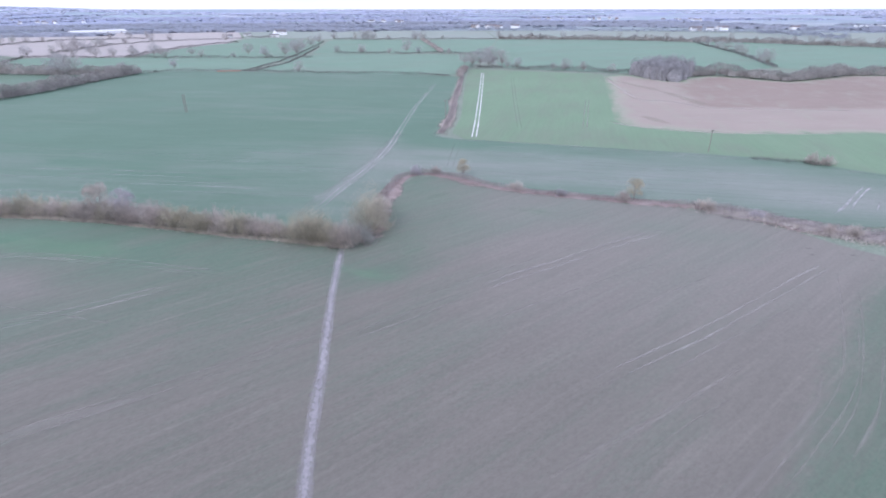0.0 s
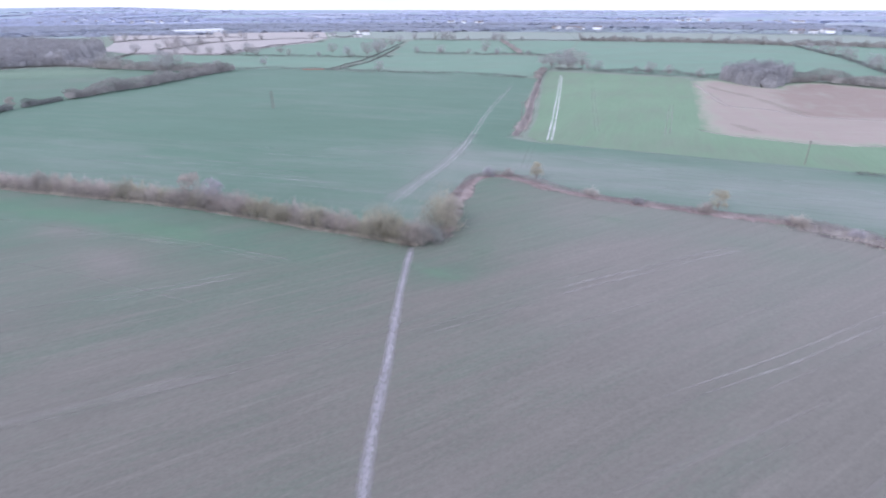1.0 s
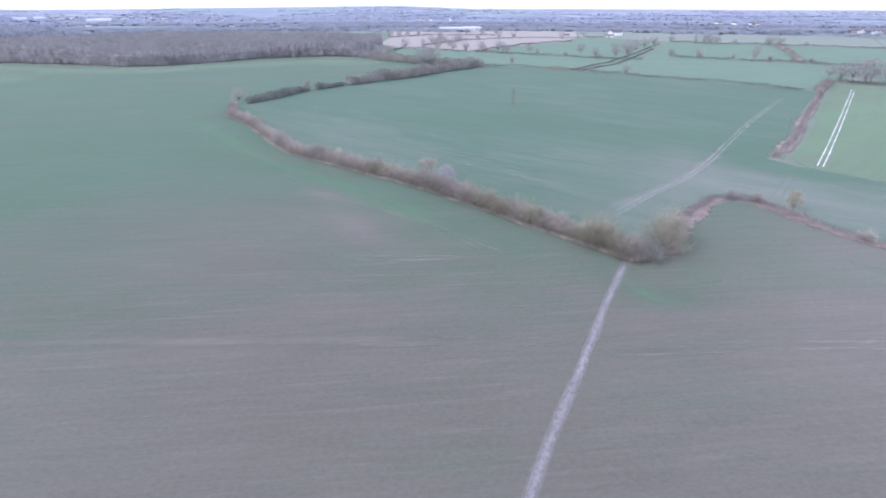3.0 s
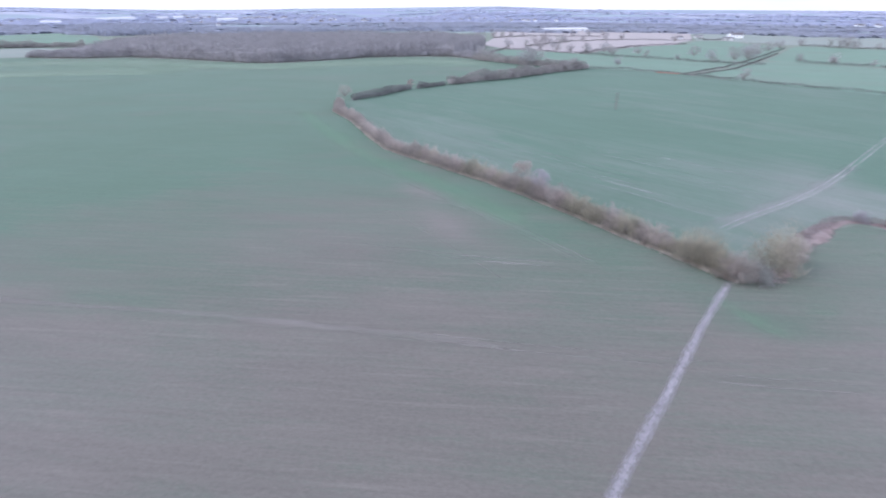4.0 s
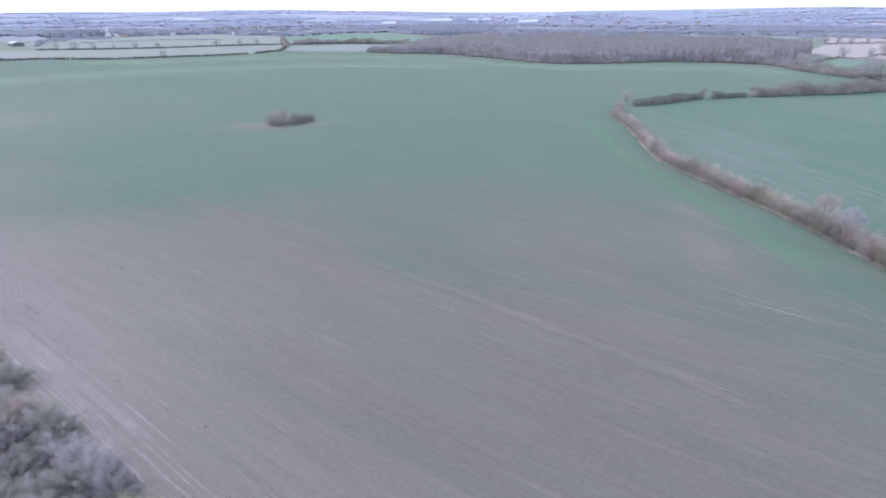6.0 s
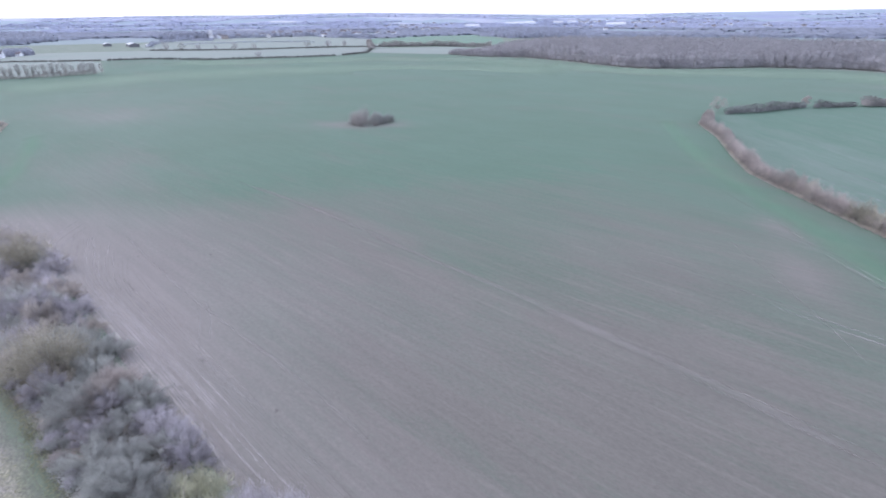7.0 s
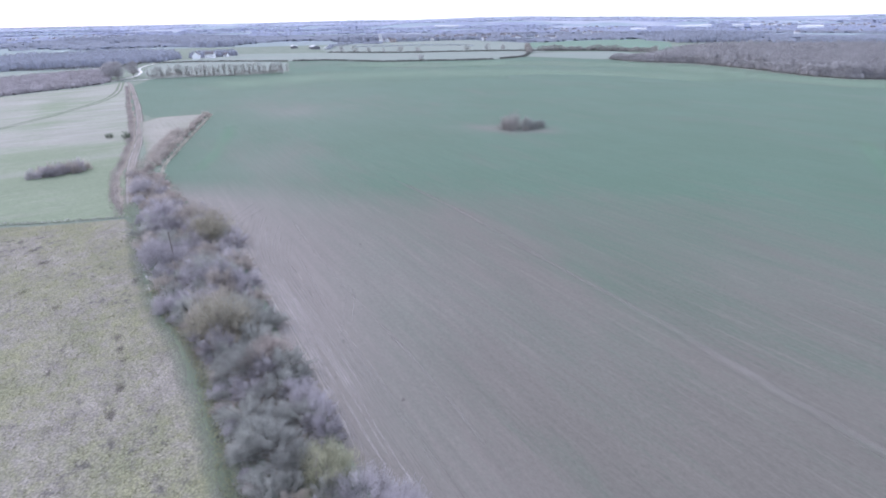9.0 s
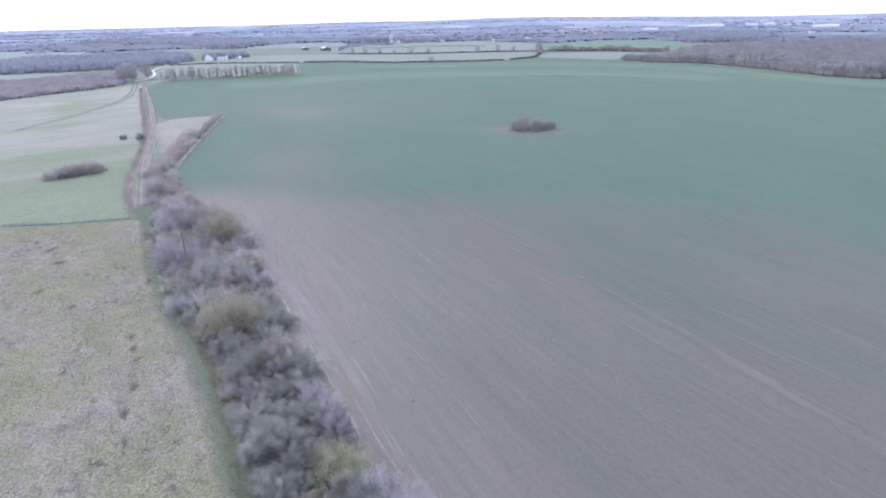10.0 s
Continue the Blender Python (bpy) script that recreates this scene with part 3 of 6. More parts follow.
def lumps(rng, count, rx, rz, low, fine=1.0):
    """Uneven lobes that make up a crown."""
    u = rng.uniform(0.06, 0.92, count) ** 0.8
    wide = np.where(u > 0.35, np.sqrt(np.clip(1 - ((u - 0.35) / 0.70) ** 2, 0.02, 1)), 0.78 + 0.22 * u / 0.35)
    a = rng.uniform(0, 2 * np.pi, count)
    r = rx * 0.72 * wide * np.sqrt(rng.uniform(0.1, 1, count))
    size = rx * rng.uniform(0.24, 0.40, count) * fine
    c = np.stack([r * np.cos(a), r * np.sin(a), low + size * 0.5 + (rz - low - size) * u * 0.95], 1)
    return c, size


def crown_mesh(name, seed, rx, rz, low, count, length, width, lobes=8, up=0.5, fine=1.0):
    rng = np.random.default_rng(seed)
    c, s = lumps(rng, lobes, rx, rz, low, fine)
    pick = rng.integers(0, lobes, count)
    d = unit(rng.normal(0, 1, (count, 3)))
    d[:, 2] = np.where(d[:, 2] < -0.5, -d[:, 2], d[:, 2])
    rad = s[pick] * rng.uniform(0.35, 1.0, count) ** 0.5
    at = c[pick] + d * rad[:, None] * np.array([1, 1, 0.9])
    at[:, 2] = np.clip(at[:, 2], 0.05, None)
    way = unit(d + np.array([0, 0, up]) + rng.normal(0, 0.35, (count, 3)))
    v, f = sprays(rng, at, way, length * rng.uniform(0.5, 1.2, count), width * rng.uniform(0.6, 1.3, count))
    me = bpy.data.meshes.new(name)
    me.from_pydata(v.tolist(), [], f.tolist())
    return me, c, s


def feather_mesh(name, seed, rx, rz, count, length, width, shoots, loose=0.0):
    """A many-stemmed shrub: long shoots fan out from the ground and break into fine twigs towards an uneven dome."""
    rng = np.random.default_rng(seed)
    a = rng.uniform(0, 2 * np.pi, shoots)
    el = np.arcsin(rng.uniform(0.02, 1.0, shoots))
    swell = 1 + 0.16 * np.sin(2 * a + seed) * np.cos(el) + 0.12 * np.sin(3 * a + 1.7 * seed)
    far = rng.uniform(0.72, 1.06, shoots) * swell
    tip = np.stack([np.cos(a) * np.cos(el) * rx, np.sin(a) * np.cos(el) * rx, 0.15 + np.sin(el) * rz * 0.93], 1) * far[:, None]
    foot = tip * np.array([0.16, 0.16, 0.0])
    pick = rng.integers(0, shoots, count)
    s = rng.uniform(0.10, 1.0, count) ** 0.45
    run = tip[pick] - foot[pick]
    at = foot[pick] + run * s[:, None] + rng.normal(0, 1, (count, 3)) * ((0.07 + 0.07 * s) * (1 + loose))[:, None] * rx * 0.8
    at[:, 2] = np.clip(at[:, 2] + 0.25 * rx * s * (1 - s), 0.03, None)
    way = unit(unit(run) + np.array([0, 0, 0.25]) + rng.normal(0, 0.45 + 0.5 * loose, (count, 3)))
    v, f = sprays(rng, at, way, length * rng.uniform(0.5, 1.3, count), width * rng.uniform(0.6, 1.4, count))
    me = bpy.data.meshes.new(name)
    me.from_pydata(v.tolist(), [], f.tolist())
    return me, tip[:: max(1, shoots // 14)] * 0.85


def bush_kind(seed, rx, rz, count, length, width, shoots, sides=3, loose=0.0):
    crown, tips = feather_mesh("crown", seed, rx, rz, count, length, width, shoots, loose)
    return crown, stems_mesh("stem", seed, tips, 0.0, sides)


def stems_mesh(name, seed, tips, trunk, sides=5):
    """Tapered stems that fork from the ground (or a trunk) to the lobes of a crown."""
    rng = np.random.default_rng(seed)
    bm = bmesh.new()
    fork = Vector((0, 0, trunk))
    if trunk > 0:
        r = 0.04 * trunk + 0.06
        rod(bm, (0, 0, -0.1), fork, r * 1.3, r * 0.8, sides + 2)
    for t in tips:
        t = Vector(t)
        foot = fork if trunk > 0 else Vector((t.x * 0.25, t.y * 0.25, -0.05))
        mid = foot.lerp(t, 0.5) + Vector(rng.normal(0, 0.12 * (t - foot).length, 3))
        w = 0.011 * (t - foot).length + 0.014
        rod(bm, foot, mid, w * 1.6, w, sides)
        rod(bm, mid, t, w, w * 0.35, sides)
        for _ in range(1 if sides < 4 else 2):
            e = t + Vector(rng.normal(0, 0.25 * (t - foot).length, 3))
            rod(bm, mid.lerp(t, 0.5), e, w * 0.5, w * 0.15, 3)
    me = bpy.data.meshes.new(name)
    bm.to_mesh(me)
    bm.free()
    return me


def plant_kind(seed, rx, rz, low, count, length, width, lobes, trunk=0.0, up=0.5, fine=1.0, sides=3):
    crown, c, s = crown_mesh("crown", seed, rx, rz, low, count, length, width, lobes, up, fine)
    return crown, stems_mesh("stem", seed, c[:: max(1, lobes // 12)], trunk, sides)


def plant(name, kind, material, x, y, scale, turn, label, category, group="", sink=0.0, tall=1.0):
    """One shrub or tree of a kind: stems and crown of its own."""
    crown, stems = kind
    root = thing(name, pose(x, y, float(height(x, y)) - sink, 0, 0, turn) @ Matrix.Diagonal((scale, scale, scale * tall, 1)), label, category, group)
    o = new("crown", crown)
    if not crown.materials:
        crown.materials.append(material)
    o.material_slots[0].link = 'OBJECT'
    o.material_slots[0].material = material
    o.parent = root
    s = new("stem" if category == "shrub" else "trunk", stems)
    if not stems.materials:
        stems.materials.append(M_BARK)
    s.parent = root
    return root


SHRUBS = [bush_kind(10 + i, 2.6, 3.5, 3600, 0.55, 0.042, 54, 3, -0.25) for i in range(6)]
HEDGING = [bush_kind(20 + i, 2.3, 4.2, 2900, 0.5, 0.046, 56) for i in range(5)]
BROAD = [bush_kind(30 + i, 3.3, 4.3, 6800, 0.6, 0.040, 130, 4, 0.5) for i in range(4)]
TREES = [plant_kind(50 + i, 3.9, 8.6, 0.5, 3000, 1.0, 0.07, 24, 1.4) for i in range(4)]
TALL = [plant_kind(70 + i, 6.2, 10.5, 0.7, 1300, 1.2, 0.11, 22, 2.0, 0.15) for i in range(4)]
ROUND = [bush_kind(130 + i, 3.7, 7.4, 9500, 0.42, 0.044, 190, 3, 0.2) for i in range(3)]
NEARBY = [bush_kind(140 + i, 3.3, 4.1, 12000, 0.42, 0.028, 120, 4, -0.2) for i in range(3)]
CLOSE = [bush_kind(150 + i, 2.6, 3.5, 7400, 0.42, 0.030, 62, 4, -0.38) for i in range(5)]
SLIM = [plant_kind(110 + i, 3.0, 12.0, 0.4, 760, 1.4, 0.07, 30, 3.0, 0.9) for i in range(3)]
SMALL = [bush_kind(90 + i, 1.3, 1.5, 1300, 0.4, 0.045, 30, 3, 0.6) for i in range(3)]


def hedge(name, pts, width, tall, material, label, seed, per_metre=40, length=0.9, spray=0.18, wild=0.35, kind=""):
    """A far hedge as one body of sprays: its top rises and falls, and it thins out here and there."""
    rng = np.random.default_rng(seed)
    p, d = along(pts, 0.5)
    n = int(np.hypot(*np.diff(np.array(pts, float), axis=0).T).sum() * per_metre)
    i = rng.integers(0, len(p), n)
    s = i * 0.5
    top = tall * (1 + wild * (np.sin(s / 5.1 + seed) * 0.5 + np.sin(s / 13.7 + 2 * seed) * 0.6 + np.sin(s / 2.3) * 0.25))
    top = np.clip(top, 0.25 * tall, None)
    across = np.clip(rng.normal(0, 0.3, n), -0.5, 0.5)
    q = p[i] + np.stack([-d[i, 1], d[i, 0]], 1) * (across * width)[:, None] + rng.normal(0, 0.3, (n, 2))
    z = top * np.sqrt(rng.uniform(0, 1, n)) * np.sqrt(np.clip(1 - 1.6 * across ** 2, 0.1, 1))
    at = np.c_[q, height(q[:, 0], q[:, 1]) + np.clip(z - 0.25 * length, 0, None)]
    way = unit(rng.normal(0, 0.6, (n, 3)) + np.array([0, 0, 0.7]))
    v, f = sprays(rng, at, way, length * rng.uniform(0.6, 1.3, n), spray * rng.uniform(0.6, 1.4, n))
    round_ = unit(np.c_[np.stack([-d[i, 1], d[i, 0]], 1) * (across * 2.2)[:, None], 0.25 + z / np.maximum(top, 0.1)] + rng.normal(0, 0.25, (n, 3)))
    if tall < 3.4 or material in (T_HAZED, T_ROW, T_LINE):
        return tagged(leafy_mesh(name, v, f, material, round_), label, "hedge", kind=kind)
    c, w = along(pts, max(1.6, 0.4 * width))
    j = np.minimum((np.arange(len(c)) * max(1.6, 0.4 * width) / 0.5).astype(int), len(p) - 1)
    s = j * 0.5
    up = np.clip(tall * (1 + wild * (np.sin(s / 5.1 + seed) * 0.5 + np.sin(s / 13.7 + 2 * seed) * 0.6 + np.sin(s / 2.3) * 0.25)), 0.25 * tall, None) * rng.uniform(0.6, 0.95, len(c))
    c = np.array(c) + rng.normal(0, 0.1 * width, (len(c), 2))
    hearts = inner_crowns(rng, np.c_[c, height(c[:, 0], c[:, 1]) + up * 0.3], np.full(len(c), max(0.9, 0.36 * width)), up * 0.44, 8, (-20, 25, 60), 1.4)
    return tagged(with_hearts(name, v, f, material, round_, hearts), label, "hedge", kind=kind)


def wood(name, spots, tall, material, label, seed, per_tree=110, size=4.0, spray=0.45, length=1.8, low=0.15, low_end=None, front=None, flat=0.35):
    """A wood as one body: for each tree a dense crown, and twig sprays that break its outline."""
    rng = np.random.default_rng(seed)
    spots = np.asarray(spots, float)
    k = len(spots)
    hgt = tall * rng.uniform(0.78, 1.10, k) * (1 + 0.12 * np.sin(spots[:, 0] / 23 + seed) * np.sin(spots[:, 1] / 31))
    if low_end:
        hgt = hgt * (0.3 + 0.7 * ease((np.hypot(spots[:, 0] - low_end[0], spots[:, 1] - low_end[1]) - 10) / low_end[2]))
    wide = size * rng.uniform(0.7, 1.2, k)
    z0 = height(spots[:, 0], spots[:, 1])
    i = np.repeat(np.arange(k), per_tree)
    d = unit(rng.normal(0, 1, (len(i), 3)))
    if front:
        edge, _ = along(front, 8.0)
        deep = np.min(np.hypot(spots[:, None, 0] - np.asarray(edge)[None, :, 0], spots[:, None, 1] - np.asarray(edge)[None, :, 1]), 1) > 26
        d[deep[i], 2] = np.abs(d[deep[i], 2]) * 0.9 + 0.1
        d = unit(d)
    rad = rng.uniform(0.6, 1, len(i)) ** 0.5
    half = hgt[i] * (1 - low) / 2
    at = np.c_[spots[i], z0[i] + hgt[i] * low + half] + d * rad[:, None] * np.stack([wide[i], wide[i], half], 1)
    way = unit(d * 0.6 + np.array([0, 0, 0.15]) + rng.normal(0, 0.7, (len(i), 3)))
    v, f = sprays(rng, at, way, length * rng.uniform(0.6, 1.3, len(i)), spray * rng.uniform(0.6, 1.4, len(i)))
    round_ = unit(d + np.array([0, 0, flat]) + rng.normal(0, 0.2, d.shape))
    hearts = inner_crowns(rng, np.c_[spots, z0 + hgt * 0.22], wide * 1.0, hgt * 0.56, 7, (-30, 5, 50), 2.2)
    return tagged(with_hearts(name, v, f, material, round_, hearts), label, "wood", kind="stuff")


def tree_domes(name, spots, wide, tall, material, label, seed, category="wood"):
    """Far tree lines and copses as rounded crowns that stand close together."""
    rng = np.random.default_rng(seed)
    k = len(spots)
    hgt = tall * rng.uniform(0.65, 1.2, k)
    v, f, q = inner_crowns(rng, np.c_[spots, height(spots[:, 0], spots[:, 1]) + hgt * 0.32], wide * rng.uniform(0.7, 1.3, k), hgt * 0.66, 6, (-30, 35), 2.0)
    return tagged(leafy_mesh(name, v, f, material, q), label, category, kind="stuff")


def scatter(poly, gap, seed):
    """Points inside an outline, at least about gap apart."""
    rng = np.random.default_rng(seed)
    xs, ys = [p[0] for p in poly], [p[1] for p in poly]
    gx, gy = np.meshgrid(np.arange(min(xs), max(xs) + gap, gap), np.arange(min(ys), max(ys) + gap, gap * 0.87))
    gx = gx + (np.arange(gx.shape[0]) % 2)[:, None] * gap / 2
    gx, gy = gx.ravel() + rng.uniform(-0.33, 0.33, gx.size) * gap, gy.ravel() + rng.uniform(-0.33, 0.33, gx.size) * gap
    ok = inside(poly, gx, gy)
    return np.stack([gx[ok], gy[ok]], 1)


# ---------------------------------------------------------------- ground to the horizon
def far_country():
    """Patchwork of far fields in cells of some hundred metres, their colours blued for haze."""
    m, n, l, b = node_material("hazed_patchwork_fields")
    co = n.new("ShaderNodeNewGeometry")
    mp = n.new("ShaderNodeMapping")
    mp.vector_type = 'TEXTURE'
    mp.inputs["Rotation"].default_value = (0, 0, 0.5)
    mp.inputs["Scale"].default_value = (300, 190, 1e6)
    vo = n.new("ShaderNodeTexVoronoi")
    vo.inputs["Scale"].default_value = 1.0
    l.new(co.outputs["Position"], mp.inputs["Vector"])
    l.new(mp.outputs["Vector"], vo.inputs["Vector"])
    rp = n.new("ShaderNodeValToRGB")
    rp.color_ramp.interpolation = 'CONSTANT'
    # field colours with haze in them: paled and shifted to blue-grey
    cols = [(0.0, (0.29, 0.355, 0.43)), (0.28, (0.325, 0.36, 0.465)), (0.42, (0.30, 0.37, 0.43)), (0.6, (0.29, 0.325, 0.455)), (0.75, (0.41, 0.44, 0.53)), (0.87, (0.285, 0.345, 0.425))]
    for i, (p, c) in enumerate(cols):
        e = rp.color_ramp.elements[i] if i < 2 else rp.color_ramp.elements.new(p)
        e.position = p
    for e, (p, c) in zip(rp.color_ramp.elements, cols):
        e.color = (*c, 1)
    sp = n.new("ShaderNodeSeparateColor")
    l.new(vo.outputs["Color"], sp.inputs[0])
    l.new(sp.outputs[0], rp.inputs["Fac"])
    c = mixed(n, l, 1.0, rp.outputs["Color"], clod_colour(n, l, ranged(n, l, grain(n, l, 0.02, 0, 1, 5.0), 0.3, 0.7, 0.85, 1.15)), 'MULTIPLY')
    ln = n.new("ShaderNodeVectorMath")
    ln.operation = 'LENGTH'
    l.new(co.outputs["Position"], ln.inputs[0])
    # greener near the middle, so the painted haze deepens with distance
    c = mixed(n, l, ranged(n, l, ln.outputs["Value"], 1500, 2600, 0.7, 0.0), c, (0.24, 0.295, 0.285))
    l.new(c, b.inputs["Base Color"])
    return m


def build_ground():
    radii = np.r_[np.arange(0, 160, 20), np.arange(160, 1300, 38), np.geomspace(1300, 4750, 46)]
    k = 240
    a = np.linspace(0, 2 * np.pi, k, endpoint=False)
    v, f = [(0, 0, float(height(0, 0)) - 0.1)], []
    for r in radii[1:]:
        x, y = r * np.cos(a), r * np.sin(a)
        v += list(zip(x, y, height(x, y) - 0.1))
    for j in range(k):
        f.append((0, 1 + j, 1 + (j + 1) % k))
    for i in range(len(radii) - 2):
        for j in range(k):
            p, q = 1 + i * k + j, 1 + i * k + (j + 1) % k
            f.append((p, p + k, q + k, q))
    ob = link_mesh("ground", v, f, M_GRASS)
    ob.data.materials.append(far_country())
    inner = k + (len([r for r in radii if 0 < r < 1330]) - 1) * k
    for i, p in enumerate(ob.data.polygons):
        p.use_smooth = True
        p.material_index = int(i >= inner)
    return tagged(ob, "rolling farmland reaching to low hills on the horizon", "ground", kind="structure")


build_ground()

# ---------------------------------------------------------------- fields
MAIN_HEDGE = [(-20, 99), (-34, 103), (-47, 106), (-61, 110), (-76, 114), (-93, 117), (-108, 119), (-124, 121), (-145, 124), (-163, 132), (-195, 148), (-222, 158), (-240, 172)]
BELT_RIGHT = [(-42, -13), (-46, -17), (-53, -22), (-61, -28), (-70, -35), (-83, -43), (-97, -54), (-113, -63), (-138, -91), (-166, -118)]
BELT_LEFT = [(-40, -27), (-50, -34), (-62, -42), (-69, -48), (-76, -57), (-88, -68), (-101, -80), (-127, -99), (-147, -115), (-163, -126)]
WOOD_FRONT = [(-368, 447), (-410, 455), (-433, 444), (-471, 387), (-475, 324), (-485, 279), (-509, 263), (-582, 243), (-658, 214), (-690, 165), (-734, 136)]
LOW_FRONT = [(-15, 108), (-14, 117), (-14.5, 132), (-10, 149), (-3, 152), (4, 149.5), (13, 141.5), (25, 133.5), (37, 129), (45, 125), (58, 122), (65, 118), (71, 113), (75, 109), (79, 104), (82, 98), (88, 92)]
LOW_BACK = [(-18, 118), (-17, 134), (-15, 146), (-11, 156), (-6, 160), (3, 152), (12, 144), (25, 137), (38, 132), (60, 127), (69, 125), (74, 120), (81, 114), (90, 109), (110, 109)]
TIP_HEDGE = [(-244, 176), (-243, 190), (-244, 208), (-252, 240), (-249, 269), (-244, 300), (-239, 325), (-241, 390), (-237, 430)]
CROSS_HEDGE = [(-247, 432), (-218, 444), (-164, 450), (-125, 434), (-62, 430), (5, 416)]


def bump2(x, y, cx, cy, rx, ry=None, turn=0.0):
    """A soft round or long patch."""
    ry = ry or rx
    c, s = math.cos(radians(turn)), math.sin(radians(turn))
    u, v = (x - cx) * c + (y - cy) * s, -(x - cx) * s + (y - cy) * c
    return np.exp(-(u / rx) ** 2 - (v / ry) ** 2)


def lush_near(x, y):
    """How thick the young crop stands: bare towards the scrub belt, thick to the north-west."""
    d = -0.60 * (x + 93) + 0.80 * (y - 17)
    g = 0.06 + (0.50 * ease((d + 5) / 18) + 0.22 * ease(d / 110)) * (1 - 0.42 * ease((x + 45) / 50)) + 0.09 * ease((d + 75) / 75)
    g = g - 0.36 * ease((x + 125) / 50) * ease((104 - y) / 25) * ease((y - 22) / 30)
    g = np.maximum(g, 1.04 * ease((-x - 116) / 52))
    g = g + 0.40 * bump2(x, y, -10, 87, 9, 4, 30) + 0.25 * bump2(x, y, -20, 90, 8, 4, 0)
    g = g + 0.24 * bump2(x, y, -62, 97, 45, 6, -14) + 0.25 * bump2(x, y, 4, 118, 9, 14, 20)
    g = g + 0.52 * ease((0.73 * (x - 50) - 0.68 * (y - 57) + 1) / 4) * ease((95 - y) / 20) + 0.25 * bump2(x, y, 50, 108, 25, 5, -25)
    g = g - 0.45 * bump2(x, y, -101, 98, 10, 5, -15) - 0.30 * bump2(x, y, -78, 84, 10, 5, -20) - 0.25 * bump2(x, y, -45, 70, 8, 4, 30)
    g = g + 0.35 * bump2(x, y, -130, 108, 25, 6, 0) + 0.35 * bump2(x, y, -195, 135, 40, 8, 25) + 0.4 * bump2(x, y, -255, -138, 45, 9, 20)
    g = g - 0.65 * bump2(x, y, -256, 4, 9, 24, -8) - 0.12 * bump2(x, y, -290, 60, 18, 40, 0) - 0.10 * bump2(x, y, -330, -80, 50, 90, 0)
    g = g + 0.14 * ease((x + 12) / 30) * ease((62 - y) / 25) + 0.16 * ease((x - 5) / 25) * ease((y - 100) / 15)
    g = g - 0.30 * bump2(x, y, -185, -80, 40, 28, 40) - 0.14 * bump2(x, y, -300, -150, 90, 40, 25) - 0.24 * bump2(x, y, -120, 55, 45, 35, 30)
    g = g - 0.10 * ease((np.hypot(x, y) - 480) / 200)
    return np.clip(g, 0.05, 1.12)


def bare_near(x, y):
    """Bare furrows along the scrub belt and round the copse, and a greying of the far crop."""
    d = 0.646 * (x + 61) - 0.763 * (y + 28)
    g = 0.62 * ease((60 + d) / 50) * ease((-x - 40) / 60) * ease((x + 165) / 30) + 0.55 * ease((24 + d) / 22) * ease((-x + 10) / 40) * ease((x + 150) / 25)
    g = g + 0.38 * ease((x + 15) / 40) * ease((165 - y) / 40) * (0.15 + 0.85 * ease((y - 48) / 35)) * (1 - ease((0.73 * (x - 50) - 0.68 * (y - 57) + 1) / 4) * ease((95 - y) / 20))
    # the wide first term pales the far crop for haze, not for bare soil
    g = g + 0.16 * bump2(x, y, -340, -130, 150, 75, 25) + 0.22 * bump2(x, y, -175, -85, 32, 22, 40) + 0.5 * bump2(x, y, -255, 4, 8, 20, -8) + 0.30 * bump2(x, y, -300, -120, 25, 18, 20) + 0.18 * bump2(x, y, -101, 97, 9, 3.5, -15) + 0.3 * bump2(x, y, -78, 84, 9, 3.5, -20)
    return np.clip(g, 0, 0.85)


NEAR = (MAIN_HEDGE + TIP_HEDGE[1:-1] + [(-258, 428), (-299, 426), (-351, 436)] + WOOD_FRONT
        + [(-791, 28), (-752, -3), (-725, -43), (-706, -105), (-688, -154), (-712, -228), (-699, -277), (-560, -222), (-492, -330), (-428, -309),
           (-307, -224), (-280, -193), (-297, -166), (-207, -134)] + BELT_RIGHT[::-1]
        + [(-10, 12), (30, 24), (80, 36), (145, 60), (150, 96), (120, 96), (101, 97)] + LOW_FRONT[::-1])
sheet("field_near", NEAR, M_CROP, "large field of thin young wheat over grey-brown soil", "field", 0.0, 9.0, (2.5, 190), lush_near, bare_near)


def lush_a(x, y):
    g = 0.80 + 0.22 * ease((y - 145) / 70) + 0 * x
    g = g - 0.46 * bump2(x, y, 50, 152, 90, 20, -18) - 0.4 * bump2(x, y, 112, 122, 18, 14, 0) - 0.25 * bump2(x, y, -20, 150, 12, 60, 8) + 0.1 * bump2(x, y, -150, 330, 120, 60)
    return np.clip(g, 0.05, 1)


FIELD_A = ([(x + 1, y + 3) for x, y in MAIN_HEDGE] + TIP_HEDGE + CROSS_HEDGE + [(12, 412), (5, 318), (2, 246), (-3, 208), (4, 202), (9, 201), (56, 187), (90, 177),
           (113, 168), (131, 151), (185, 120), (150, 100)] + LOW_BACK[::-1])
sheet("field_across_hedge", FIELD_A, M_CROP_A, "green winter wheat field with pale wheel marks", "field", 0.0, 8.0, None, lush_a)
sheet("field_bright", [(9, 201), (4, 212), (9, 253), (13, 330), (18, 412), (23, 462), (122, 424), (119, 407), (76, 235), (82, 222), (105, 211), (137, 207), (175, 208),
      (260, 206), (240, 130), (185, 120), (131, 151), (113, 168), (90, 177), (56, 187)], M_CROP_B, "bright green wheat strip field with tramlines", "field", 0.0, 12.0)


